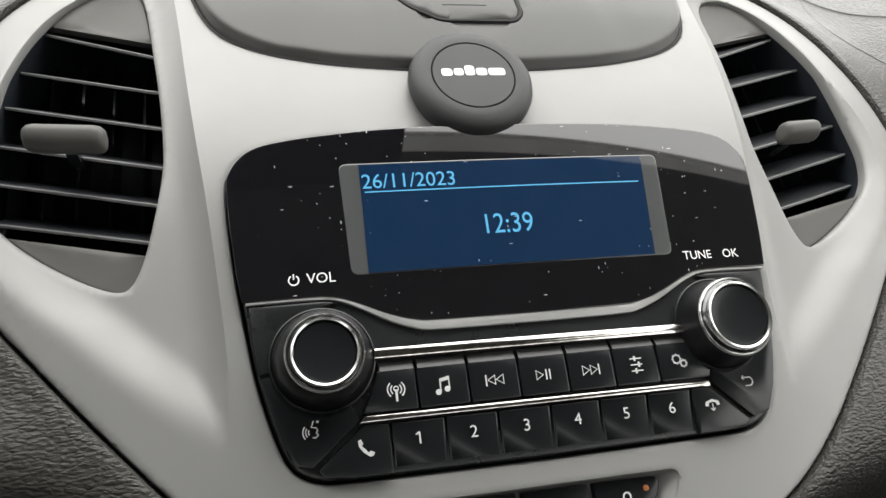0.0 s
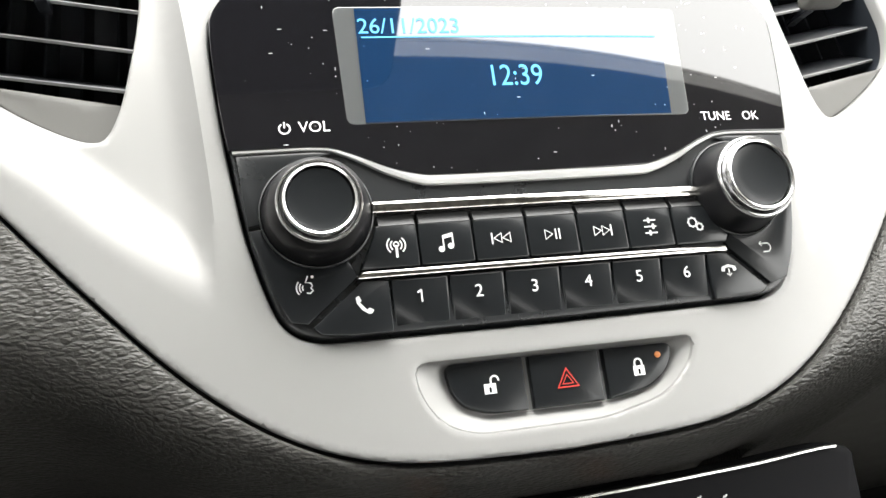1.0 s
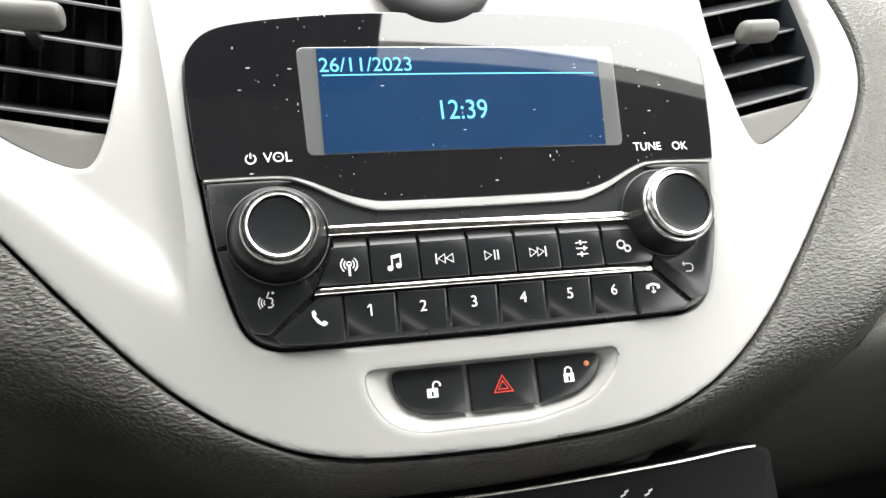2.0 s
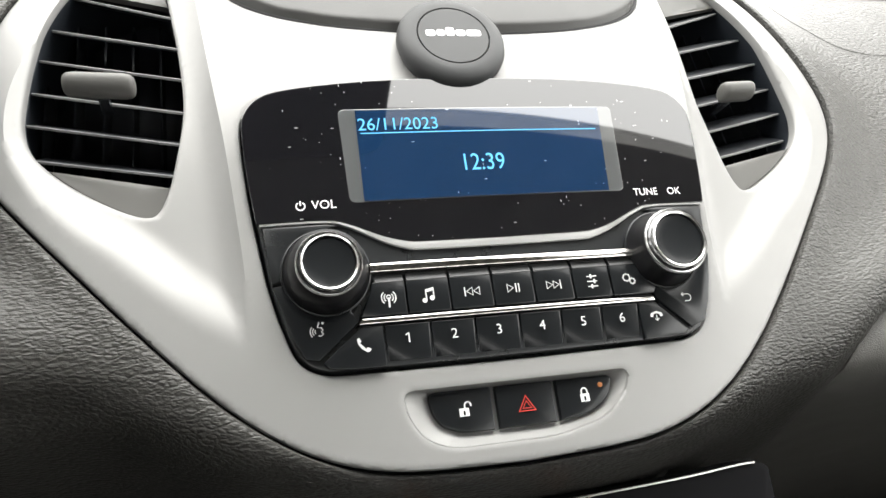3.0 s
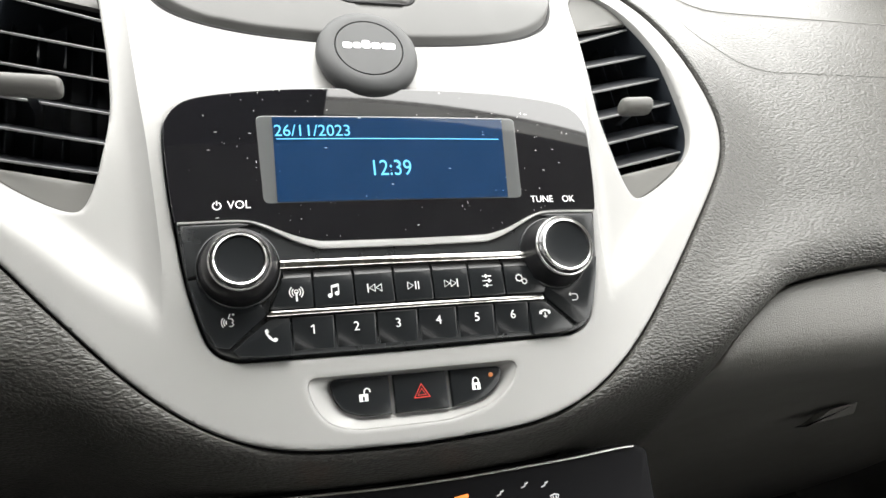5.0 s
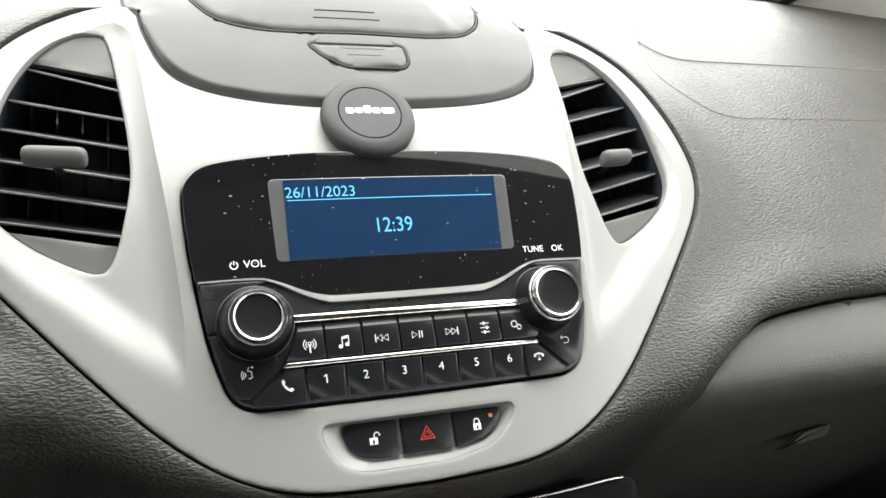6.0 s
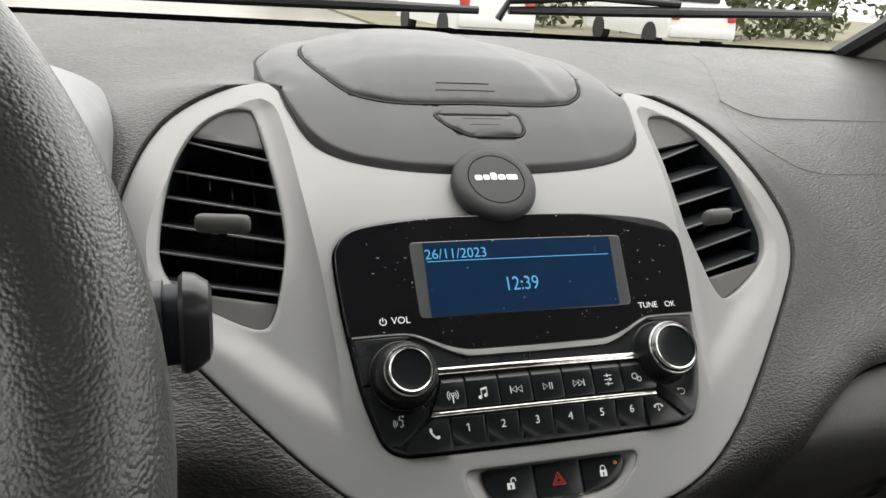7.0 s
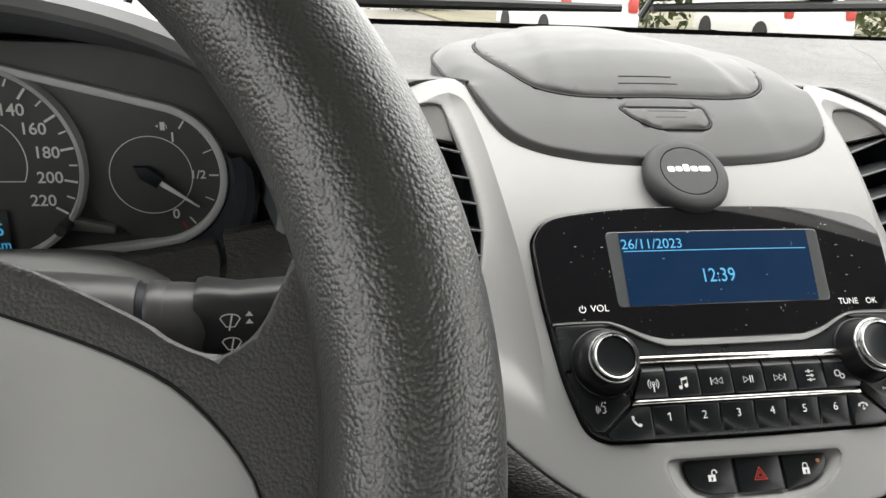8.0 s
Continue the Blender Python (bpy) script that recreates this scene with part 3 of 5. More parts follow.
def latch_depth(x, z):
    return 0.115 + 0.30 * glove_depth(x, z)


part("latch_handle", slab(round_poly([(0.362, -0.0766), (0.3698, -0.0745), (0.3839, -0.0657), (0.4091, -0.0627), (0.4107, -0.0719), (0.3987, -0.0732)], 0.0015), latch_depth, 0.012, 0.001), VENT_GREY, glove, "grey pull latch")

# ---- vents ----
def vent(side, name_label):
    v = thing("air_vent", name_label, "air vent", (side * 0.16, 0.03, 0.063), FRAME, group="centre air vents")
    poly = VENT_RIGHT if side > 0 else VENT_LEFT
    depth = lambda x, z: float(silver_depth(np.array([x]), np.array([z]))[0])
    big = inset(poly, -0.001)
    bm = bmesh.new()
    a = [bm.verts.new((x, depth(x, z) + 0.002, z)) for x, z in big]
    b = [bm.verts.new((x, depth(x, z) + 0.060, z)) for x, z in big]
    n = len(big)
    for i in range(n):
        bm.faces.new((a[i], a[(i + 1) % n], b[(i + 1) % n], b[i]))
    bm.faces.new(b)
    part("housing", bm, VENT_BLACK, v)
    xs = np.array([p[0] for p in poly])
    zs = np.array([p[1] for p in poly])

    def span(zfun):
        """Where a slat line of height zfun(a) crosses the opening."""
        hits = []
        for t in np.linspace(0.12, 0.2, 161):
            if inside(poly, np.array([side * t]), np.array([zfun(t)]))[0]:
                hits.append(t)
        return (min(hits), max(hits)) if hits else None

    rise = lambda t, z0: z0 - 0.0036 + 0.22 * (t - 0.127)
    # upper and lower closing plates
    for z0, up in ((0.1795, 1), (0.079, -1)):
        piece = [(x, z) for x, z in poly if (z - rise(abs(x), z0)) * up > -0.004]
        if up > 0:
            piece = [(x, max(z, rise(abs(x), z0))) for x, z in piece]
        else:
            piece = [(x, min(z, rise(abs(x), z0))) for x, z in piece]
        part("closing_plate", sheet(inset(piece, 0.0003), [], 0.003, lambda x, z: silver_depth(x, z) * 0.4 + 0.0035 + 0.6 * depth(side * 0.152, z0 + 0.012 * up), 0.004, 0.0005), VENT_GREY, v)
    for i, (z0, lean) in enumerate(((0.0795, 0.28), (0.0944, 0.30), (0.1101, 0.31), (0.1276, 0.32), (0.1450, 0.34), (0.1635, 0.42))):
        line = lambda t: z0 + lean * (t - 0.127)
        sp = span(line)
        if not sp:
            continue
        t0, t1 = sp[0] - 0.001, sp[1] + 0.001
        bm = bmesh.new()
        rows = []
        back = 0.0092 if side < 0 else 0.0108
        for k in range(9):
            t = t0 + (t1 - t0) * k / 8
            y0 = 0.003 + 0.28 * (t - 0.127) + depth(0.127, z0)
            z = line(t)
            ring = [(y0, z - 0.0007), (y0 - 0.0006, z), (y0, z + 0.0007), (y0 + 0.016, z + back), (y0 + 0.016, z + back - 0.0010)]
            rows.append([bm.verts.new((side * t, yy, zz)) for yy, zz in ring])
        for r0, r1 in zip(rows, rows[1:]):
            for j in range(5):
                bm.faces.new((r0[j], r0[(j + 1) % 5], r1[(j + 1) % 5], r1[j]))
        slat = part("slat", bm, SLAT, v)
        # the two front faces carry the painted highlight, the others stay black
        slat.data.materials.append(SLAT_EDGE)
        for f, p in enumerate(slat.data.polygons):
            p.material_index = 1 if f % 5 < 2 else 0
        if i == 2:
            mid, long = (0.1568, 0.0138) if side < 0 else (0.1475, 0.0100)
            low = line(mid) - 0.0012
            tilt = 0.10
            y_tab = 0.0085 if side < 0 else 0.0120
            run = [(q, y_tab, low + tilt * q) for q in (-1.0, -0.97, -0.88, -0.70, 0.0, 0.70, 0.88, 0.97, 1.0)]
            run = [(side * (mid + q * long), y + 0.10 * q * long, low + tilt * q * long) for q, y, _ in run]
            part("tab", tube(run, [0.0028, 0.0042, 0.0053, 0.0058, 0.0058, 0.0058, 0.0053, 0.0042, 0.0028], 20, flat=0.72), VENT_GREY, v, "grey sliding tab with rounded ends")
            part("tab_arm", box((side * mid - 0.0022, y_tab, low - 0.002), (side * mid + 0.0022, y_tab + 0.022, low + 0.0012), 0.0006), VANE, v)
    for i in range(5):
        x = side * (0.137 + 0.0125 * i)
        bm = box((x - 0.0005, 0.0, 0.085), (x + 0.0005, 0.018, 0.180))
        for q in bm.verts:
            q.co.y += depth(0.16, q.co.z) + 0.026
        part("vane", bm, VANE, v, smooth=False)
    return v


vent(-1, "slatted black air vent with grey tab, beside the steering wheel")
vent(1, "slatted black air vent with grey tab, on the passenger side")


# ---- radio ----
def radio_depth(x, z):
    return -0.003 + 0.2 * x * x


def plate_grid(q, y, k=24):
    """A thin curved plate with four corners, in even strips."""
    bm = bmesh.new()
    rows = []
    for (a, b), back in (((q[0], q[1]), 0.001), ((q[0], q[1]), 0.0), ((q[3], q[2]), 0.0), ((q[3], q[2]), 0.001)):
        rows.append([bm.verts.new((a[0] + (b[0] - a[0]) * i / k, y(a[0] + (b[0] - a[0]) * i / k, a[1]) + back, a[1])) for i in range(k + 1)])
    for r0, r1 in zip(rows, rows[1:]):
        for i in range(k):
            bm.faces.new((r0[i], r0[i + 1], r1[i + 1], r1[i]))
    return bm


rd = lambda off: (lambda x, z: -0.003 + 0.2 * x * x + off)
radio = thing("car_radio", "black car radio with blue display, two knobs and button rows", "car radio", (0, 0, -0.0107))
part("body", sheet(inset(RADIO_OUTLINE, 0.0004), [], 0.004, lambda x, z: radio_depth(x, z) + 0.0008, 0.02, 0.0012), PLATE, radio)
STEP = [(0.0, 0.0392), (0.034, 0.0395), (0.0420, 0.0402), (0.0515, 0.0430), (0.0645, 0.0488), (0.0740, 0.0508), (0.0992, 0.0508)]
step_half = smooth_half(STEP, 0.003)
upper_half = [p for p in smooth_half(RADIO_SIDE, 0.0012) if p[1] > 0.0530]
upper = mirrored(upper_half + [(0.1002, 0.0509)] + step_half[::-1][1:])
part("gloss_panel", sheet(upper, [], 0.004, lambda x, z: radio_depth(x, z) - 0.0012, 0.004, 0.00025), PIANO, radio, "gloss black display panel with fine dust and scratches")
low_half = [(x, z - (0.0032 if x < 0.04 else 0.0032 - 0.0022 * min(1, (x - 0.04) / 0.03))) for x, z in step_half]
part("trim_strip", slab(mirrored(low_half)[: len(low_half)] + step_half[::-1] + [(-x, z) for x, z in step_half[1:]] + [(-x, z) for x, z in low_half[::-1][:-1]], rd(-0.0008), 0.002, 0.0003), STRIP, radio, "satin silver trim strip")

window = subdivided(round_poly([(-0.0630, 0.0575), (0.0605, 0.0575), (0.0627, 0.0995), (-0.0642, 0.0995)], 0.0030, 5), 0.004)
display = part("display", sheet(window, [], 0.006, lambda x, z: radio_depth(x, z) - 0.0014, 0.001, 0.0002), LCD_EDGE, radio, "recessed grey-edged display window")
part("screen", plate_grid([(-0.0570, 0.0579), (0.0530, 0.0579), (0.0557, 0.0988), (-0.0568, 0.0988)], rd(-0.0017)), LCD, display, "dark blue backlit screen")
part("date", wrap(letters("26/11/2023", 0.0080, (-0.0388, 0.0918), 0, stretch=0.97), rd(-0.0019)), CYAN, display, smooth=False)
part("time", wrap(letters("12:39", 0.0110, (-0.0040, 0.0730), 0, stretch=0.84), rd(-0.0019)), CYAN, display, smooth=False)
part("rule", wrap(stroke([[(-0.0555 + 0.012 * i, 0.0880) for i in range(10)]], 0.0005, 0), rd(-0.0019)), CYAN, display, smooth=False)
part("print", wrap(letters("VOL", 0.0052, (-0.0735, 0.0573), 0), rd(-0.0014)), WHITE, radio, smooth=False)
part("print", wrap(letters("TUNE", 0.0048, (0.0712, 0.0565), 0), rd(-0.0014)), WHITE, radio, smooth=False)
part("print", wrap(letters("OK", 0.0048, (0.0858, 0.0565), 0), rd(-0.0014)), WHITE, radio, smooth=False)
bm = stroke([ring_points(0.0017, 16, (-0.0828, 0.0572), 120, 420)], 0.0005, -0.0030)
stroke([[(-0.0828, 0.0574), (-0.0828, 0.0594)]], 0.0005, -0.0030, bm=bm)
part("power_sign", wrap(bm, rd(-0.0014)), WHITE, radio, smooth=False)

# chrome bars
part("chrome_bar", slab(subdivided(round_poly([(-0.0590, 0.0272), (0.0575, 0.0265), (0.0590, 0.0290), (0.0545, 0.0303), (-0.0585, 0.0312)], 0.001), 0.006), rd(-0.0032), 0.004, 0.0012), CHROME_WORN, radio, "scratched chrome bar")
part("chrome_bar", slab(subdivided([(-0.0655, 0.0068), (0.0635, 0.0064), (0.0630, 0.0086), (-0.0635, 0.0092)], 0.006), rd(-0.0026), 0.003, 0.0008), CHROME_WORN, radio, "thin chrome bar")

# buttons
G = 0.0003
up_x = [-0.0632, -0.0447, -0.0268, -0.0087, 0.0093, 0.0270, 0.0445, 0.0640]
names_up = ["antenna", "note", "back", "play", "forward", "sliders", "gears"]
buttons = {}
for i, nm in enumerate(names_up):
    a, b = up_x[i] + G, up_x[i + 1] - G
    poly = [(a, 0.0098), (b, 0.0098), (b, 0.0234), (a, 0.0234)]
    if i == 0:
        poly = [(-0.0640, 0.0098), (b, 0.0098), (b, 0.0234), (-0.0580, 0.0234), (-0.0590, 0.0195)]
    if i == 6:
        poly = [(a, 0.0098), (0.0640, 0.0098), (0.0652, 0.0125), (0.0600, 0.0180), (0.0582, 0.0234), (a, 0.0234)]
    key = part("button", slab(round_poly(poly, 0.0006, 2), rd(-0.0020), 0.003, 0.0006), KEY_BLACK, radio)
    buttons[nm] = key
    # the sloping top edge, in a paler black for the light it catches
    x0, x1 = (a if i else -0.0572), (b if i < 6 else 0.0572)
    bm = bmesh.new()
    q = [bm.verts.new(p) for p in ((x0 + 0.0004, -0.0052 + 0.2 * x0 * x0, 0.0232), (x1 - 0.0004, -0.0052 + 0.2 * x1 * x1, 0.0232), (x1 - 0.0004, -0.0034 + 0.2 * x1 * x1, 0.0264), (x0 + 0.0004, -0.0034 + 0.2 * x0 * x0, 0.0264))]
    bm.faces.new(q)
    g2 = bmesh.ops.extrude_face_region(bm, geom=bm.faces[:])["geom"]
    bmesh.ops.translate(bm, verts=[g for g in g2 if isinstance(g, bmesh.types.BMVert)], vec=(0, 0.0015, 0))
    part("key_ledge", bm, LEDGE, key, "sloping upper edge with light put into its colour", smooth=False)



def flag(cx, cz, size, y):
    """The short slanting flag of a figure one."""
    return stroke([[(cx - 0.0000 * size, cz + 0.345 * size), (cx - 0.20 * size, cz + 0.20 * size)]], 0.085 * size, y)


low_x = [-0.0550, -0.0364, -0.0180, 0.0010, 0.0194, 0.0378, 0.0553]
for i in range(6):
    a, b = low_x[i] + G, low_x[i + 1] - G
    bm = slab(round_poly([(a, -0.0098), (b, -0.0098), (b, 0.0062), (a, 0.0062)], 0.0006, 2), lambda x, z: -0.0042 + 0.2 * x * x + 6 * max(0, -0.004 - z) ** 1.5, 0.003, 0.0007)
    key = part("button", bm, KEY_BLACK, radio)
    part("numeral", letters(str(i + 1), 0.0057, ((a + b) / 2, 0.0002), -0.00432 + 0.2 * ((a + b) / 2) ** 2, bm=flag((a + b) / 2, 0.0002, 0.0062, -0.00432 + 0.2 * ((a + b) / 2) ** 2) if i == 0 else None), PRINT, key, smooth=False)
buttons["phone"] = part("button", slab(round_poly([(-0.0553, 0.0062), (-0.0636, 0.0066), (-0.0795, -0.0062), (-0.0770, -0.0088), (-0.0680, -0.0098), (-0.0553, -0.0099)][::-1], 0.0008, 2), rd(-0.0011), 0.003, 0.0006), KEY_BLACK, radio)
buttons["hangup"] = part("button", slab(round_poly([(0.0556, 0.0062), (0.0636, 0.0062), (0.0775, -0.0070), (0.0750, -0.0090), (0.0680, -0.0098), (0.0556, -0.0098)], 0.0008, 2), rd(-0.0011), 0.003, 0.0006), KEY_BLACK, radio)


def arc_pts(cx, cz, r, a0, a1, k=10):
    return [(cx + r * math.cos(radians(a0 + (a1 - a0) * i / k)), cz + r * math.sin(radians(a0 + (a1 - a0) * i / k))) for i in range(k + 1)]


KL, KR, KZ = -0.0752, 0.0730, 0.0292
voice_poly = [(-0.0960, 0.0248)] + arc_pts(KL, KZ, 0.0176, 193, 297, 12) + [(-0.0645, 0.0082), (-0.0808, -0.0052), (-0.0858, -0.0042), (-0.0903, 0.0045), (-0.0940, 0.0180)]
buttons["voice"] = part("button", slab(voice_poly, rd(-0.0012), 0.003, 0.0006), KEY_BLACK, radio)
back_poly = arc_pts(KR, KZ, 0.0176, 245, 352, 12) + [(0.0962, 0.0262), (0.0940, 0.0160), (0.0907, 0.0050), (0.0862, -0.0042), (0.0792, -0.0060), (0.0648, 0.0078), (0.0642, 0.0098), (0.0660, 0.0122)]
buttons["return"] = part("button", slab(back_poly, rd(-0.0012), 0.003, 0.0006), KEY_BLACK, radio)
for sx in (-1, 1):
    wing = [(sx * 0.0982, 0.0490), (sx * 0.0962, 0.0262)] + arc_pts(KL if sx < 0 else KR, KZ, 0.0176, 188 if sx < 0 else -8, 120 if sx < 0 else 60, 10) + [(sx * 0.0690, 0.0484), (sx * 0.0740, 0.0492)]
    if area(wing) < 0:
        wing = wing[::-1]
    part("wing_plate", slab(wing, rd(-0.0008), 0.002, 0.0005), PLATE, radio)


# knobs
def knob(cx, label, f=1.0):
    y = -0.003 + 0.2 * cx * cx
    k = part("knob", lathe([(0.0169, y - 0.0004), (0.0167, y - 0.0022), (0.0163, y - 0.0032), (0.0159, y - 0.0060), (0.0138 + 0.0009 * f, y - 0.0108), (0.0130 * f, y - 0.0128), (0.0126 * f, y - 0.0134)], (cx, 0, KZ), 72), KNOB, radio, label)
    part("outer_ring", lathe([(0.0129 * f, y - 0.0126), (0.0128 * f, y - 0.0137), (0.0125 * f, y - 0.0141), (0.0121 * f, y - 0.0140), (0.0119 * f, y - 0.0132)], (cx, 0, KZ), 72), CHROME, k, "thin outer chrome ring")
    part("bevel", lathe([(0.0120 * f, y - 0.0134), (0.0117 * f, y - 0.0143), (0.0110 * f, y - 0.0150)], (cx, 0, KZ), 72), DARK_CHROME, k, "dark chrome bevel between the rings")
    part("knob_ring", lathe([(0.0111 * f, y - 0.0142), (0.0111 * f, y - 0.0157), (0.0107 * f, y - 0.0166), (0.0101 * f, y - 0.0163), (0.0098 * f, y - 0.0142)], (cx, 0, KZ), 72), CHROME, k, "chrome ring")
    part("knob_cap", lathe([(0.0099 * f, y - 0.0142), (0.0097 * f, y - 0.0152), (0.0094 * f, y - 0.0155), (0.0085 * f, y - 0.0153), (0.0056 * f, y - 0.0149), (0.0, y - 0.0148)], (cx, 0, KZ), 56), KEY_BLACK, k, "slightly dished black cap")
    part("collar", lathe([(0.0176, y + 0.001), (0.0176, y - 0.0014), (0.0172, y - 0.0016), (0.0170, y - 0.0004)], (cx, 0, KZ), 64), PLATE, k)


knob(KL, "round volume knob with chrome ring")
knob(KR, "round tuning knob with chrome ring, scuffed", 1.14)


# signs on the buttons
def sign(nm, cx, cz, build, material=PRINT):
    key = buttons[nm]
    y = -0.00415 + 0.2 * cx * cx - (0.0010 if nm in names_up else 0.0002)
    bm = bmesh.new()
    build(bm, (cx, cz), y)
    part("sign", bm, material, key, smooth=False)


def s_antenna(bm, c, y):
    stroke([[(0, -3), (0, 1)]], 0.0008, y, c, 0.001, bm)
    stroke([ring_points(0.8, 12, (0, 1.2))], 0.0004, y, c, 0.001, bm)
    for r in (1.8, 2.9):
        stroke([ring_points(r, 8, (0, 1.0), -50, 50), ring_points(r, 8, (0, 1.0), 130, 230)], 0.00045, y, c, 0.001, bm)


def s_note(bm, c, y):
    stroke([[(-1.1, -2), (-1.1, 2.2), (2.0, 2.9), (2.0, -1.2)]], 0.0005, y, c, 0.001, bm)
    stroke([[(-1.1, 1.6), (2.0, 2.3)]], 0.0009, y, c, 0.001, bm)
    filled(ring_points(1.0, 12, (-1.9, -2.1))[:-1], y, c, 0.001, bm)
    filled(ring_points(1.0, 12, (1.2, -1.3))[:-1], y, c, 0.001, bm)


def tri_sign(bm, x, way, c, y):
    stroke([[(x, -1.6), (x, 1.6), (x + 2.6 * way, 0), (x, -1.6)]], 0.00045, y, c, 0.001, bm)


def s_back(bm, c, y):
    tri_sign(bm, 0.2, -1, c, y), tri_sign(bm, 3.2, -1, c, y)
    stroke([[(-3.0, -1.9), (-3.0, 1.9)]], 0.0005, y, c, 0.001, bm)


def s_fwd(bm, c, y):
    tri_sign(bm, -3.2, 1, c, y), tri_sign(bm, -0.2, 1, c, y)
    stroke([[(3.0, -1.9), (3.0, 1.9)]], 0.0005, y, c, 0.001, bm)


def s_play(bm, c, y):
    tri_sign(bm, -2.8, 1, c, y)
    stroke([[(0.9, -1.8), (0.9, 1.8)], [(2.2, -1.8), (2.2, 1.8)]], 0.0005, y, c, 0.001, bm)


def s_sliders(bm, c, y):
    for k, z in enumerate((2.2, 0, -2.2)):
        stroke([[(-2.3, z), (2.3, z)]], 0.00045, y, c, 0.001, bm)
        x = (-0.4, 1.0, -0.4)[k]
        stroke([[(x, z - 0.9), (x, z + 0.9)]], 0.0008, y, c, 0.001, bm)


def s_gears(bm, c, y):
    for x, z, r in ((-1.0, 0.7, 1.5), (1.5, -1.0, 1.1)):
        stroke([ring_points(r, 16, (x, z))], 0.0005, y, c, 0.001, bm)
        for k in range(8):
            a = k * math.pi / 4
            stroke([[(x + r * math.cos(a), z + r * math.sin(a)), (x + (r + 0.5) * math.cos(a), z + (r + 0.5) * math.sin(a))]], 0.0005, y, c, 0.001, bm)


HANDSET = [(-2.6, 2.4), (-1.6, 2.9), (-0.9, 1.3), (-1.5, 0.8), (0.6, -1.6), (1.3, -1.0), (2.7, -1.8), (2.0, -2.8), (1.0, -2.9), (-1.0, -1.5), (-2.4, 0.6)]


def s_phone(bm, c, y):
    filled(HANDSET, y, c, 0.001, bm)


def s_hang(bm, c, y):
    filled([(-3.0, -0.2), (-2.6, 1.2), (0, 2.0), (2.6, 1.2), (3.0, -0.2), (1.7, -0.5), (1.4, 0.7), (0, 1.0), (-1.4, 0.7), (-1.7, -0.5)], y, c, 0.001, bm)
    stroke([[(0, 0.4), (0, -2.0)], [(-0.9, -1.2), (0, -2.1), (0.9, -1.2)]], 0.0004, y, c, 0.001, bm)


def s_voice(bm, c, y):
    stroke([[(0.2, 2.6), (-0.6, 0.6), (0.9, 0.4), (1.4, -0.5), (0.9, -1.2), (1.5, -2.0), (0.6, -2.8), (-0.4, -2.6)]], 0.00045, y, c, 0.001, bm)
    filled(ring_points(0.5, 8, (1.5, 2.2))[:-1], y, c, 0.001, bm)
    for k in range(3):
        stroke([ring_points(1.2 + 0.9 * k, 6, (-0.4, -1.0), 140, 220)], 0.0004, y, c, 0.001, bm)


def s_return(bm, c, y):
    stroke([[(-2.0, 1.4), (1.4, 1.4), (2.2, 0.4), (2.2, -0.6), (1.4, -1.6), (-1.0, -1.6)]], 0.0004, y, c, 0.001, bm)
    stroke([[(-1.2, 2.2), (-2.1, 1.4), (-1.2, 0.6)]], 0.0004, y, c, 0.001, bm)


for nm, cx, cz, fn in (("antenna", -0.0520, 0.0158, s_antenna), ("note", -0.0358, 0.0165, s_note), ("back", -0.0178, 0.0166, s_back), ("play", 0.0002, 0.0166, s_play),
                       ("forward", 0.0180, 0.0166, s_fwd), ("sliders", 0.0357, 0.0168, s_sliders), ("gears", 0.0530, 0.0166, s_gears), ("phone", -0.0635, -0.0008, s_phone),
                       ("hangup", 0.0630, -0.0002, s_hang), ("voice", -0.0800, 0.0070, s_voice), ("return", 0.0795, 0.0068, s_return)):
    sign(nm, cx, cz, fn)

# ---- switch bar below the radio ----
bar = thing("switch_bar", "row of three black lock and hazard switches", "switches", (0, 0.006, -0.0386))


def clip_x(poly, lo, hi):
    out = []
    n = len(poly)
    for i in range(n):
        (ax, az), (bx, bz) = poly[i - 1], poly[i]
        for lim in sorted((lo, hi), key=lambda v: (v - ax) * (1 if bx > ax else -1)):
            if (ax - lim) * (bx - lim) < 0:
                t = (lim - ax) / (bx - ax)
                out.append((lim, az + t * (bz - az)))
        if lo <= bx <= hi:
            out.append((bx, bz))
    return out


floor_poly = inset(POCKET_FLOOR, 0.0003)
unlock = part("switch", slab(clip_x(floor_poly, -1, -0.0135), 0.0045, 0.003, 0.0008), KEY_BLACK, bar)
hazard = part("switch", slab(clip_x(floor_poly, -0.0115, 0.0130), 0.0042, 0.003, 0.0008), KEY_BLACK, bar)
lock = part("switch", slab(clip_x(floor_poly, 0.0150, 1), 0.0045, 0.003, 0.0008), KEY_BLACK, bar)


def padlock(cx, cz, shift, y):
    bm = filled([(-2.0, -2.6), (2.0, -2.6), (2.0, 0.6), (-2.0, 0.6)], y, (cx, cz), 0.001)
    stroke([[(-1.3 + shift, 0.6)] + ring_points(1.3, 8, (shift, 1.6), 180, 0) + ([(1.3 + shift, 0.6)] if not shift else [(1.3 + shift, 1.2)])], 0.0006, y, (cx, cz), 0.001, bm)
    return bm


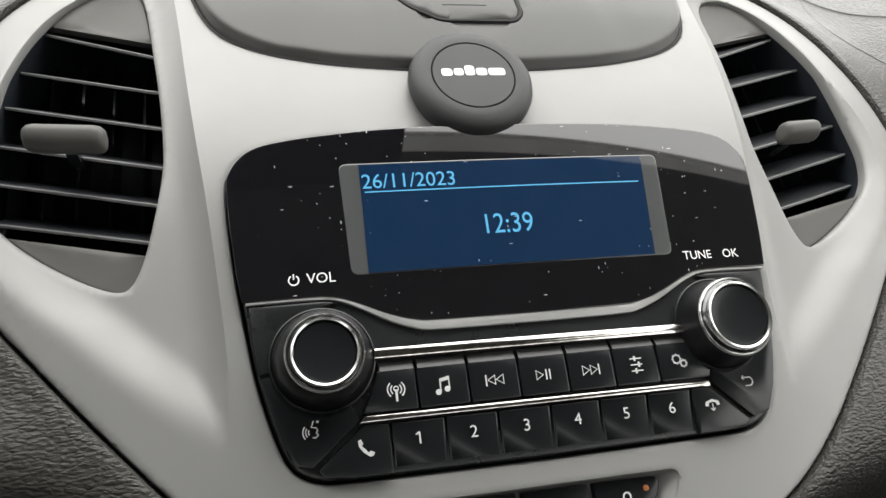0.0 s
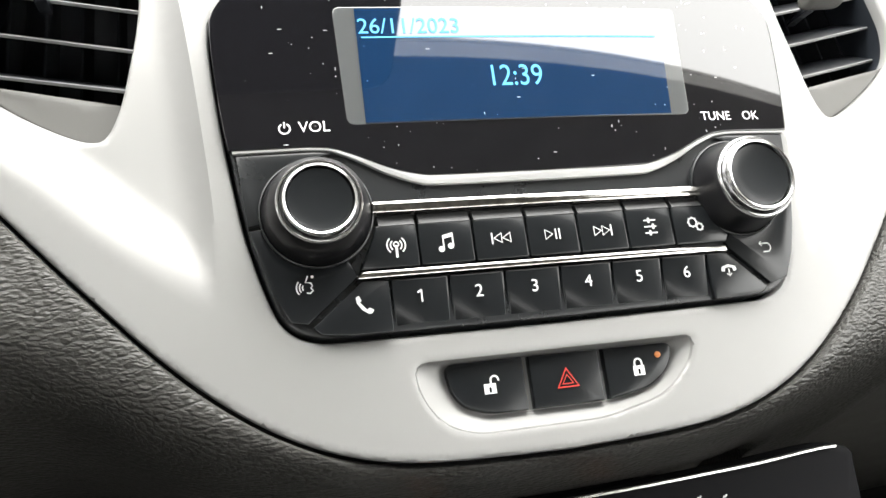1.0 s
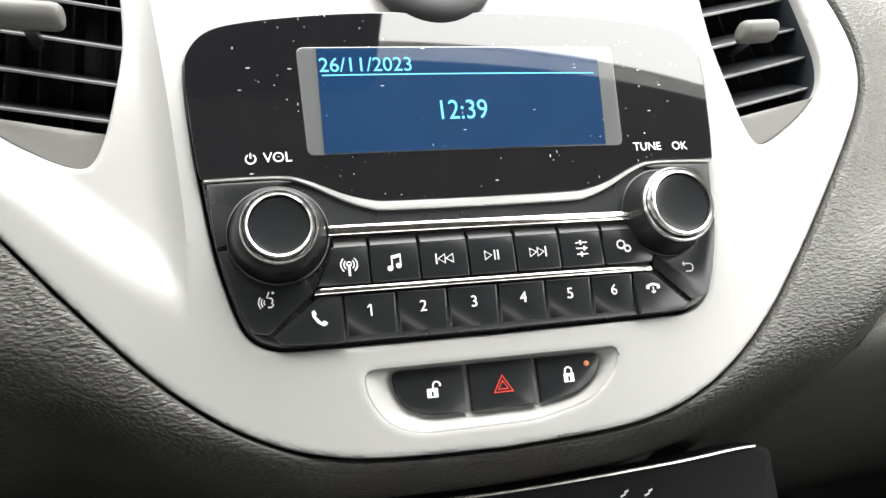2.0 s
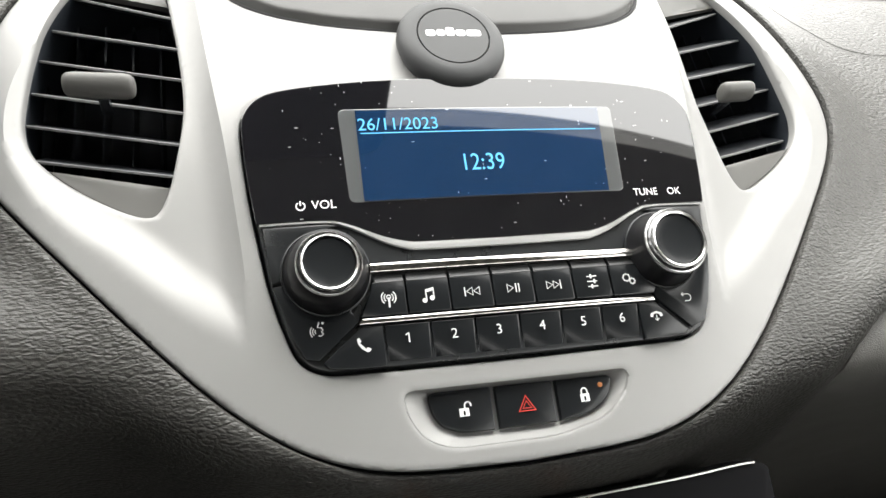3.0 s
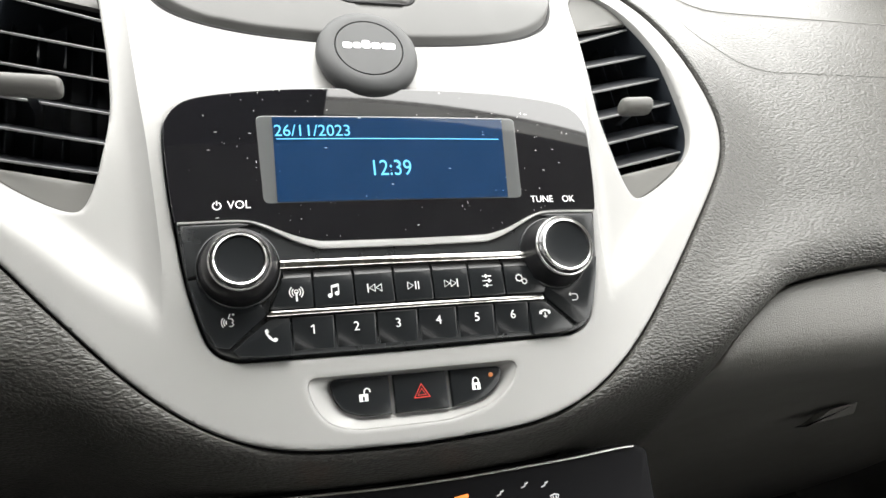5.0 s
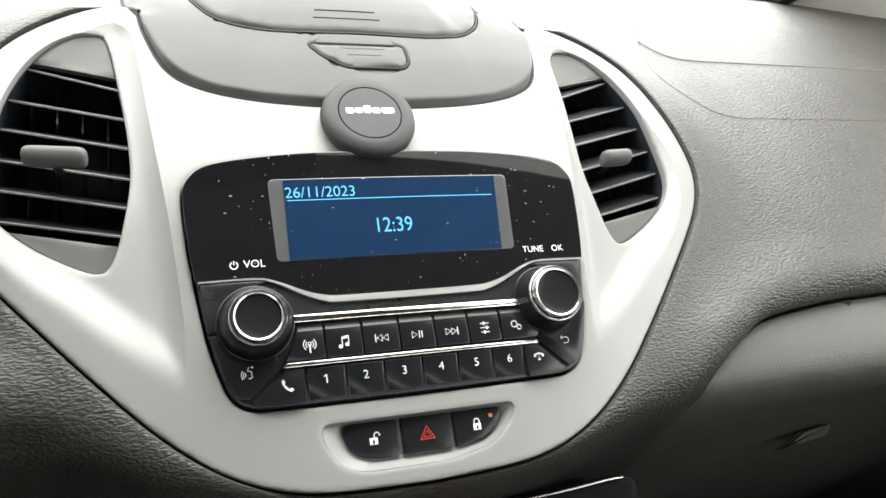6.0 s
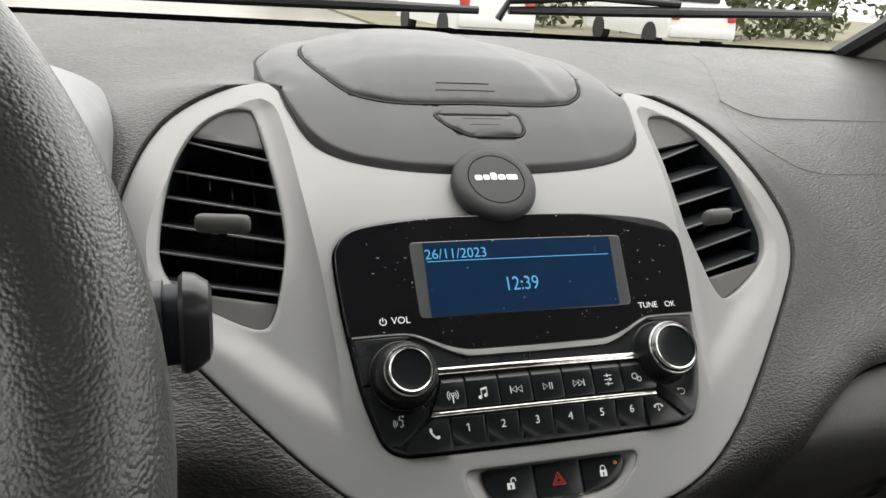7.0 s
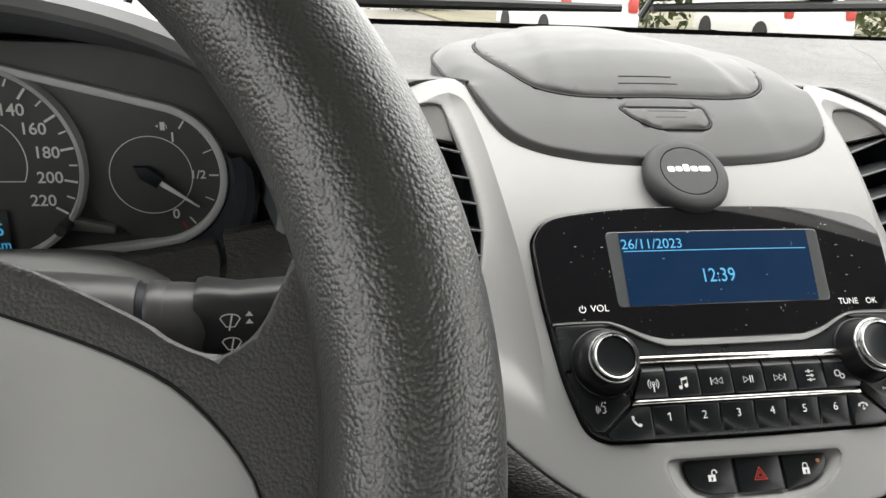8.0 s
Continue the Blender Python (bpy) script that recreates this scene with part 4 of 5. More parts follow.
part("sign", padlock(-0.0255, -0.0290, 1.7, 0.0043), WHITE, unlock, smooth=False)
part("sign", padlock(0.0268, -0.0290, 0.0, 0.0043), WHITE, lock, smooth=False)
part("keyhole", stroke([[(0.0268, -0.0312), (0.0268, -0.0295)]], 0.0008, 0.0042), KEY_BLACK, lock, smooth=False)
part("keyhole", stroke([[(-0.0255, -0.0312), (-0.0255, -0.0295)]], 0.0008, 0.0042), KEY_BLACK, unlock, smooth=False)
bm = stroke([[(-4.2, -2.8), (4.2, -2.8), (0, 4.2), (-4.2, -2.8)]], 0.0008, 0.0040, (0.0008, -0.0300), 0.00085)
stroke([[(-2.2, -1.6), (2.2, -1.6), (0, 1.8), (-2.2, -1.6)]], 0.0006, 0.0040, (0.0008, -0.0300), 0.00085, bm)
part("sign", bm, RED, hazard, "red warning triangle", smooth=False)
part("lamp", lathe([(0.0011, 0.0046), (0.0010, 0.0040), (0.0, 0.0037)], (0.0345, 0, -0.0255), 16), LED_DIM, lock, "small orange lamp")

# ---- phone magnet ----
disc = thing("phone_mount", "round black rubber magnetic phone mount stuck on the frame", "phone mount", (-0.0080, 0.006, 0.1085))
lean = Matrix.Translation((-0.0080, 0.006, 0.1335)) @ Matrix.Rotation(radians(-12), 4, "X")


def leaned(bm):
    bmesh.ops.transform(bm, matrix=lean, verts=bm.verts)
    return bm


part("base", leaned(lathe([(0.0200, 0.004), (0.0235, 0.000), (0.0252, -0.0035), (0.0253, -0.0060), (0.0243, -0.0088), (0.0222, -0.0104), (0.0190, -0.0110), (0.0171, -0.0110)], (0, 0, 0), 72)), RUBBER, disc)
part("cap", leaned(lathe([(0.0171, -0.0106), (0.0167, -0.0101), (0.0163, -0.0110), (0.0080, -0.0112), (0, -0.0112)], (0, 0, 0), 64)), RUBBER, disc)
bm = bmesh.new()
for k, (x0, w, z0, h) in enumerate(((-0.0118, 0.0040, -0.0002, 0.0042), (-0.0074, 0.0036, 0, 0.0040), (-0.0034, 0.0036, 0, 0.0058), (0.0006, 0.0040, 0, 0.0042), (0.0050, 0.0062, 0, 0.0042))):
    filled(round_poly([(x0 + 0.0002, z0 - 0.0003), (x0 + w + 0.0001, z0 - 0.0003), (x0 + w + 0.0001, z0 + h * 0.72), (x0 + 0.0002, z0 + h * 0.72)], 0.0012), -0.01125, (0.0003, -0.0004), 1.14, bm)
part("mark", leaned(bm), WHITE, disc, "white plain mark", smooth=False)

WORLD = Matrix.Identity(4)
TOPVIEW = Matrix(((1, 0, 0, 0), (0, 0, 1, 0), (0, -1, 0, 0), (0, 0, 0, 1)))


def laid(bm):
    """Turns a panel made over a plan so that the plan lies level and the depth points down."""
    bmesh.ops.transform(bm, matrix=TOPVIEW, verts=bm.verts)
    return bm


# ---- storage pod on top ----
POD_LINE = [(0.085, 1.046), (0.0977, 1.0572), (0.115, 1.0705), (0.133, 1.0820), (0.165, 1.0955), (0.20, 1.1035), (0.27, 1.1105), (0.36, 1.1115)]
pod_line = curve_through(POD_LINE, 0.004, closed=False)
PLY, PLZ = np.array([p[0] for p in pod_line]), np.array([p[1] for p in pod_line])


def crown(x, y):
    u = np.clip((np.abs(x + 0.004) - 0.060 + 0.13 * (y - 0.15)) / 0.013, 0, 1)
    return 1 - u * u * (3 - 2 * u)


def pod_depth(x, y):
    d = dist_to(POD_OUT, x, y)
    fall = np.clip(1 - d / 0.016, 0, 1) ** 2 * np.clip((y - 0.165) / 0.03, 0, 1)
    return -(np.interp(y, PLY, PLZ) - 0.25 * x * x) + 0.008 * fall - 0.0007 * crown(x, y)


pod_half = []
for x, z in front_edge:
    d = float(silver_depth(np.array([x]), np.array([z]))[0])
    pod_half.append((max(0, x - 0.0012), d * C + z * S + 0.0013))
pod_half += curve_through([(0.119, 0.175), (0.1265, 0.198), (0.1285, 0.220), (0.127, 0.262), (0.108, 0.312), (0.066, 0.346), (0.0, 0.357)], 0.006, closed=False)[1:]
POD_OUT = mirrored(pod_half)
LID_OUT = mirrored(curve_through([(0.0, 0.1485), (0.05, 0.1490), (0.074, 0.1590), (0.0865, 0.180), (0.0955, 0.220), (0.0945, 0.262), (0.078, 0.302), (0.045, 0.324), (0.0, 0.330)], 0.005, closed=False))
pod = thing("storage_pod", "grey plastic dashboard-top storage pod with a closed hinged lid", "storage box", (0, 0.2, 1.045), Matrix.Translation((OFF, 0, 0)))
LATCH = round_poly([(-0.0315, 0.1365), (0.0235, 0.1365), (0.0235, 0.1240), (0.0200, 0.1205), (-0.0130, 0.1205), (-0.0250, 0.1275)][::-1], 0.0035)
part("pod_body", laid(sheet(POD_OUT, [inset(LID_OUT, -0.0021), inset(moved(LATCH), -0.0016)], 0.005, pod_depth, 0.02, 0.0012)), POD, pod)
# sheet below the lid whose near-black colour supplies the gap's shade
part("gap_backing", laid(sheet(inset(POD_OUT, 0.004), [], 0.012, lambda x, y: pod_depth(x, y) + 0.008, 0.004, 0.0012)), DARK, pod, "near-black sheet that darkens the gap under the lid")


def lid_depth(x, y):
    u = np.clip((y - 0.149) / 0.05, 0, 1)
    return pod_depth(x, y) - 0.0012 - 0.006 * u * (1 - (x / 0.1) ** 2) - 0.0020 * crown(x, y) * np.clip((y - 0.1485) / 0.012, 0, 1)


lid = part("lid", laid(sheet(LID_OUT, [], 0.004, lid_depth, 0.012, 0.002)), POD, pod, "domed lid")
for k, (w, y) in enumerate(((0.040, 0.1560), (0.036, 0.1620))):
    bm = bmesh.new()
    pts = [(-0.004 + w * (i / 8 - 0.5), y) for i in range(9)]
    path = [(x, yy, -float(lid_depth(np.array([x]), np.array([yy]))[0]) + 0.0001) for x, yy in pts]
    part("grip_line", tube(path, 0.0003, 6), DARK, lid, smooth=False)
latch = part("latch", laid(sheet(moved(LATCH), [], 0.003, lambda x, y: pod_depth(x, y) - 0.0002, 0.008, 0.0012)), POD, pod, "push latch with two grip lines")
for w, y in ((0.026, 0.1325), (0.020, 0.1275)):
    path = [(0.0005 + w * (i / 6 - 0.5), y, -float(pod_depth(np.array([-0.003 + w * (i / 6 - 0.5)]), np.array([y]))[0]) + 0.0001) for i in range(7)]
    part("grip_line", tube(path, 0.00025, 6), DARK, latch, smooth=False)

# black rods added in the pod's joints to paint the shade of the gaps
gap_shade = []
for x, z in [(-q[0], q[1]) for q in front_edge[::-1]] + front_edge[1:]:
    d = float(silver_depth(np.array([x]), np.array([z]))[0]) + 0.0010
    gap_shade.append((x * 0.995, d * C + z * S + 0.0004, 0.95 - d * S + z * C))
part("gap_shade", tube(gap_shade, 0.0010, 6), DARK, pod, "black rod for the gap's shade along the silver frame")
rear = [p for p in inset(POD_OUT, 0.0004) if p[1] > 0.172]
rear = sorted(rear, key=lambda p: math.atan2(p[0], p[1] - 0.172))
rim_z = -pod_depth(np.array([p[0] for p in rear]), np.array([p[1] for p in rear]))
part("gap_shade", tube([(x, y, z + 0.0004) for (x, y), z in zip(rear, rim_z)], 0.0011, 6), DARK, pod, "dark rod for the seam's shade against the dashboard")
for outline, gap, holder in ((LID_OUT, 0.0010, lid), (moved(LATCH), 0.0008, latch)):
    run = np.array(inset(outline, -gap))
    top = -pod_depth(run[:, 0], run[:, 1])
    part("gap_shade", tube(list(zip(run[:, 0], run[:, 1], top - 0.0006)), 0.0009, 6, closed=True), DARK, holder, "black rod for the shade in the gap")

# ---- climate panel ----
clim = thing("climate_panel", "gloss black climate control panel below the fascia", "climate panel", (0, 0.031, -0.19))
part("plate", sheet(inset(CLIM_HOLE, 0.001), [], 0.01, lambda x, z: 0.031 + 0 * x, 0.01, 0.002), CLIM, clim)
part("edge_line", tube([(x, 0.0298, z - 0.0022) for x, z in clim_top[2:-2]], 0.0007, 6), CHROME, clim, "thin silver edge line")
for cx, lab in ((-0.068, "fan"), (-0.0125, "temperature"), (0.047, "air direction")):
    k = part("knob", lathe([(0.0175, 0.0305), (0.0165, 0.020), (0.0150, 0.0165), (0.0125, 0.0160), (0, 0.0163)], (cx, 0, -0.1045), 40), RUBBER, clim, f"black {lab} knob")
    part("knob_ring", lathe([(0.0172, 0.0240), (0.0178, 0.0225), (0.0170, 0.0210)], (cx, 0, -0.1045), 40), CHROME, k, "chrome ring")
BLUE = plastic("blue_print", (0.08, 0.30, 0.60), 0.5)
part("cold_mark", stroke([ring_points(0.0212, 12, (-0.0125, -0.1045), 165, 95)], 0.0012, 0.0306), BLUE, clim, smooth=False)
part("hot_mark", stroke([ring_points(0.0212, 12, (-0.0125, -0.1045), 85, 15)], 0.0012, 0.0306), RED, clim, smooth=False)
part("print", letters("A/C", 0.0062, (0.0205, -0.0838), 0.0306), WHITE, clim, smooth=False)
for cx in (-0.0455, 0.0215):
    part("lamp", slab(round_poly([(cx - 0.0035, -0.0802), (cx + 0.0035, -0.0794), (cx + 0.0035, -0.0776), (cx - 0.0035, -0.0784)], 0.0004), 0.0300, 0.001, 0.0002), LED, clim, "small orange lamp")
for a, (cx, cz) in enumerate(((0.0305, -0.0850), (0.0410, -0.0795), (0.0540, -0.0775), (0.0645, -0.0785), (0.0690, -0.0850))):
    bm = stroke([[(-1.8, -1.2), (0.2, -0.6), (0.6, 0.8)], [(0.9, 0.2), (1.9, 1.0)]] if a < 4 else [[(-2.2, 0.6), (-1.5, -1.2), (1.5, -1.2), (2.2, 0.6), (0, 1.2), (-2.2, 0.6)], [(-0.8, -1.6), (-0.8, 0.4)], [(0.8, -1.6), (0.8, 0.4)]], 0.0006, 0.0306, (cx, cz), 0.001)
    part("sign", bm, WHITE, clim, smooth=False)

# ---- instrument cluster ----
cl = thing("instrument_cluster", "hooded instrument cluster with speedometer and fuel gauge", "instrument cluster", (-0.385, 0.12, 0.98), WORLD)
GY = 0.12


def arch(y, w, h, x0=-0.385, z0=1.072, k=40, a0=-12, a1=192):
    return [(x0 + w * math.cos(radians(a0 + (a1 - a0) * i / k)), y, z0 + h * math.sin(radians(a0 + (a1 - a0) * i / k)) if math.sin(radians(a0 + (a1 - a0) * i / k)) > 0 else z0 + 0.16 * math.sin(radians(a0 + (a1 - a0) * i / k))) for i in range(k + 1)]


def loft(rows, bm=None):
    bm = bm or bmesh.new()
    made = [[bm.verts.new(p) for p in r] for r in rows]
    for a, b in zip(made, made[1:]):
        for i in range(len(a) - 1):
            bm.faces.new((a[i], a[i + 1], b[i + 1], b[i]))
    return bm


part("hood", loft([arch(0.043, 0.152, 0.064), arch(0.036, 0.156, 0.0675), arch(0.034, 0.163, 0.0720), arch(0.038, 0.170, 0.0755), arch(0.06, 0.174, 0.0765), arch(0.10, 0.174, 0.0700), arch(0.16, 0.170, 0.055), arch(0.24, 0.160, 0.036), arch(0.34, 0.14, 0.010)]), HOOD_GREY, cl, "grey hood")
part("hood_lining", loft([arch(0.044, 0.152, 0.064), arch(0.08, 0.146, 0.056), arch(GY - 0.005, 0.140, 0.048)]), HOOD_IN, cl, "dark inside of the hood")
part("dial_plate", slab(round_poly([(-0.535, 0.985), (-0.255, 0.985), (-0.245, 1.05), (-0.275, 1.115), (-0.495, 1.115), (-0.525, 1.05)], 0.02, 6), GY + 0.004, 0.01, 0.001), DIAL, cl)


def hull(points):
    pts = sorted(points)
    halves = []
    for run in (pts, pts[::-1]):
        h = []
        for p in run:
            while len(h) > 1 and (h[-1][0] - h[-2][0]) * (p[1] - h[-2][1]) - (h[-1][1] - h[-2][1]) * (p[0] - h[-2][0]) <= 0:
                h.pop()
            h.append(p)
        halves += h[:-1]
    return halves


def round_both(gap):
    """One outline round both gauges and their mirror on the far side."""
    pts = []
    for cx, cz, r in ((-0.3045, 1.0460, 0.0368), (-0.3915, 1.0510, 0.0520), (-0.4785, 1.0460, 0.0368)):
        pts += ring_points(r + gap, 64, (cx, cz))[:-1]
    return subdivided(hull(pts), 0.004)


part("surround", sheet(round_both(0.0040), [round_both(-0.0004)], 0.004, lambda x, z: GY - 0.004 + 0 * x, 0.006, 0.0012), DIAL_RING, cl, "satin grey gauge surround")
bowl = [round_both(g) for g in (0.0044, 0.0090, 0.0150, 0.0200)]
bowl = [[(x, y, z) for x, z in run if z < 1.062 and x > -0.392] for run, y in zip(bowl, (GY - 0.002, GY - 0.018, GY - 0.020, GY - 0.034))]
bowl = [sorted(run, key=lambda p: math.atan2(p[2] - 1.062, p[0] + 0.35)) for run in bowl]
bowl = [[tuple(Vector(run[min(int(f), len(run) - 2)]).lerp(Vector(run[min(int(f), len(run) - 2) + 1]), f - min(int(f), len(run) - 2))) for f in np.linspace(0, len(run) - 1, 40)] for run in bowl]
part("bowl_edge", loft(bowl), VENT_BLACK, cl, "stepped black lower edge")
part("dial_bowl", slab(round_poly([(-0.54, 0.992), (-0.245, 0.975), (-0.238, 1.0), (-0.25, 1.0), (-0.30, 0.99), (-0.53, 1.0)], 0.006), 0.085, 0.03, 0.003), PAD_DARK, cl)
FX, FZ, FR = -0.3045, 1.0460, 0.0368
SX, SZ, SR = -0.3915, 1.0510, 0.0520
for cx, cz, r, lab in ((FX, FZ, FR, "fuel gauge"), (SX, SZ, SR, "speedometer")):
    g = part("gauge", lathe([(r, GY + 0.002), (r * 0.2, GY + 0.001), (0, GY + 0.001)], (cx, 0, cz), 64), DIAL, cl, f"black {lab}")
    if cx == SX:
        part("bezel", lathe([(r + 0.0030, GY + 0.003), (r + 0.0022, GY - 0.005), (r + 0.0004, GY - 0.006), (r - 0.0012, GY - 0.001), (r - 0.0012, GY + 0.002)], (cx, 0, cz), 72), DIAL_RING, g, "satin grey ring")
    if cx == FX:
        part("circle", stroke([ring_points(0.0215, 40, (cx, cz))], 0.0005, GY - 0.0002), WHITE, g, smooth=False)
        bm = bmesh.new()
        for k, a in enumerate((58, 24, 0, -24, -52)):
            q = radians(a)
            stroke([[(cx + (r - 0.0065) * math.cos(q), cz + (r - 0.0065) * math.sin(q)), (cx + (r - 0.0015) * math.cos(q), cz + (r - 0.0015) * math.sin(q))]], 0.0009 if k % 2 == 0 else 0.0006, GY - 0.0002, bm=bm)
        part("ticks", bm, WHITE, g, smooth=False)
        q = radians(-61)
        part("reserve_tick", stroke([[(cx + (r - 0.0065) * math.cos(q), cz + (r - 0.0065) * math.sin(q)), (cx + (r - 0.0020) * math.cos(q), cz + (r - 0.0020) * math.sin(q))]], 0.0010, GY - 0.0002), RED, g, "dull red reserve tick", smooth=False)
        part("numeral", letters("1", 0.0076, bold=0.015, at=(-0.2920, 1.0668), y=GY - 0.0002), WHITE, g, smooth=False)
        part("numeral", letters("1/2", 0.0066, bold=0.015, at=(-0.2800, 1.0462), y=GY - 0.0002), WHITE, g, smooth=False)
        part("numeral", letters("0", 0.0078, bold=0.015, at=(-0.2930, 1.0238), y=GY - 0.0002), WHITE, g, smooth=False)
        bm = filled([(-1.6, -2.2), (0.9, -2.2), (0.9, 2.2), (-1.6, 2.2)], GY - 0.0002, (-0.2965, 1.0730), 0.001)
        stroke([[(0.9, 1.0), (1.8, 0.4), (1.8, -1.4)]], 0.0004, GY - 0.0002, (-0.2965, 1.0730), 0.001, bm)
        filled([(-2.6, -0.9), (-2.6, 0.9), (-3.9, 0)], GY - 0.0002, (-0.2965, 1.0730), 0.001, bm)
        part("sign", bm, WHITE, g, smooth=False)
        q = radians(-35)
        d = Vector((math.cos(q), math.sin(q)))
        nrm = Vector((-d.y, d.x))
        tip, hub = Vector((cx, cz)) + d * 0.030, Vector((cx, cz))
        nd = part("needle", slab([tuple(hub + nrm * 0.0016 + d * 0.004), tuple(hub - nrm * 0.0016 + d * 0.004), tuple(tip - nrm * 0.0004), tuple(tip + nrm * 0.0004)][::1], GY - 0.004, 0.001, 0.0002), WHITE, g, "white needle")
        part("needle_hub", slab([tuple(hub - d * 0.010), tuple(hub - d * 0.004 - nrm * 0.004), tuple(hub + d * 0.006 - nrm * 0.0034), tuple(hub + d * 0.006 + nrm * 0.0034), tuple(hub - d * 0.004 + nrm * 0.004)], GY - 0.0055, 0.004, 0.001), VENT_BLACK, nd)
    else:
        bm = bmesh.new()
        for k in range(23):
            q = radians(54.7 - 10.8 * (k - 14))
            L0 = 0.0068 if k % 2 == 0 else 0.0042
            stroke([[(cx + (r - 0.0020 - L0) * math.cos(q), cz + (r - 0.0020 - L0) * math.sin(q)), (cx + (r - 0.0020) * math.cos(q), cz + (r - 0.0020) * math.sin(q))]], 0.0013 if k % 2 == 0 else 0.0009, GY - 0.0002, bm=bm)
        part("ticks", bm, WHITE, g, smooth=False)
        for k, s in enumerate(("140", "160", "180", "200", "220")):
            q = radians(54.7 - 21.6 * k)
            part("numeral", letters(s, 0.0088, bold=0.015, at= (cx + 0.0362 * math.cos(q), cz + 0.0362 * math.sin(q)), y=GY - 0.0002), WHITE, g, smooth=False)
        part("circle", stroke([ring_points(0.0252, 40, (cx, cz + 0.002), -24, 204) + [(cx + 0.0230, cz - 0.0083)]], 0.0006, GY - 0.0002), WHITE, g, smooth=False)
        scr = part("trip_display", slab([(cx - 0.020, cz - 0.047), (cx + 0.012, cz - 0.047), (cx + 0.012, cz - 0.024), (cx - 0.020, cz - 0.024)], GY - 0.0006, 0.001, 0.0002), LCD_EDGE, g, "small trip display")
        part("print", letters("5", 0.0100, (cx + 0.0070, cz - 0.0350), GY - 0.0010), CYAN, scr, smooth=False)
        part("print", letters("km", 0.0070, (cx + 0.0075, cz - 0.0435), GY - 0.0010), CYAN, scr, smooth=False)
part("trip_stalk", tube([(-0.349, GY + 0.004, 1.020), (-0.349, GY - 0.018, 1.0205)], [0.0035, 0.0030], 16), RUBBER, cl, "short reset stalk")
part("trip_stalk_base", slab(round_poly([(-0.352, 1.0165), (-0.325, 1.0135), (-0.325, 1.018), (-0.350, 1.0235)], 0.002), GY - 0.004, 0.006, 0.001), PAD_DARK, cl)

# ---- steering column and wiper stalk ----
col = thing("steering_column", "dark grey plastic steering column shroud", "steering column", (-0.382, 0.02, 0.95), WORLD)
rows = []
for y, rx, rz, zc in ((-0.085, 0.058, 0.038, 0.997), (-0.07, 0.078, 0.046, 0.996), (-0.03, 0.098, 0.050, 0.995), (0.0, 0.104, 0.052, 0.992), (0.10, 0.108, 0.046, 0.966)):
    rows.append([(-0.382 + rx * abs(math.cos(a)) ** 0.6 * math.copysign(1, math.cos(a)), y, zc + rz * abs(math.sin(a)) ** 0.7 * math.copysign(1, math.sin(a))) for a in [2 * math.pi * i / 40 for i in range(41)]])
part("shroud", loft(rows), PAD_DARK, col)
lean_back = lambda x, z: 0.052 + 0.5 * (z - 1.005)
trim = thing("column_trim", "dark grained trim panel below the instrument cluster", "dashboard trim", (-0.30, 0.05, 0.975), WORLD)
part("trim_plate", slab(round_poly([(-0.372, 0.975), (-0.268, 0.975), (-0.2655, 1.004), (-0.2640, 1.018), (-0.2662, 1.0262), (-0.312, 1.0190), (-0.372, 1.0130)], 0.003), lean_back, 0.010, 0.0012), DASH, trim)
part("side_plate", slab([(-0.2640, 0.975), (-0.215, 0.975), (-0.215, 1.0250), (-0.240, 1.0330), (-0.2630, 1.0290), (-0.2612, 1.018), (-0.2625, 1.004)], lambda x, z: lean_back(x, z) + 0.002, 0.010, 0.0012), DASH, trim)
st = thing("wiper_stalk", "black plastic wiper stalk on the steering column", "stalk", (-0.3, -0.03, 1.02), WORLD)
SPINE = [(-0.263, -0.0325, 1.031, 0.0112, 0.0124), (-0.260, -0.033, 1.0305, 0.0118, 0.0138), (-0.248, -0.0353, 1.030, 0.0105, 0.0135),
         (-0.222, -0.040, 1.0335, 0.0100, 0.0135), (-0.200, -0.0445, 1.0375, 0.0105, 0.0150), (-0.1825, -0.0478, 1.0400, 0.0112, 0.0158)]


def rod(spine, bm=None, k=28, p=0.62):
    rows = []
    for x, y, z, a, b in spine:
        rows.append([(x, y + a * abs(math.cos(t)) ** p * math.copysign(1, math.cos(t)), z + b * abs(math.sin(t)) ** p * math.copysign(1, math.sin(t))) for t in [2 * math.pi * i / k for i in range(k)]])
    bm = bm or bmesh.new()
    made = [[bm.verts.new(q) for q in r] for r in rows]
    for a, b in zip(made, made[1:]):
        for i in range(k):
            bm.faces.new((a[i], a[(i + 1) % k], b[(i + 1) % k], b[i]))
    bm.faces.new(made[0][::-1])
    bm.faces.new(made[-1])
    return bm


STALK = plastic("stalk_black", (0.020, 0.020, 0.021), 0.33, 2600, 0.00004)
stem = part("stem", rod(SPINE), STALK, st)
STALK_GREY = plastic("stalk_grey", (0.050, 0.049, 0.049), 0.34, 2600, 0.00003)
part("housing", rod([(-0.345, -0.0180, 1.0270, 0.0180, 0.0175), (-0.310, -0.0260, 1.0285, 0.0172, 0.0164), (-0.2860, -0.0300, 1.0290, 0.0160, 0.0152), (-0.2838, -0.0304, 1.0290, 0.0146, 0.0140)], p=1.0), STALK_GREY, st, "grey stalk housing")
part("collar", rod([(-0.2848, -0.0302, 1.0290, 0.0132, 0.0130), (-0.2790, -0.0310, 1.0288, 0.0132, 0.0130)], p=1.0), VENT_BLACK, st, "black gap ring")
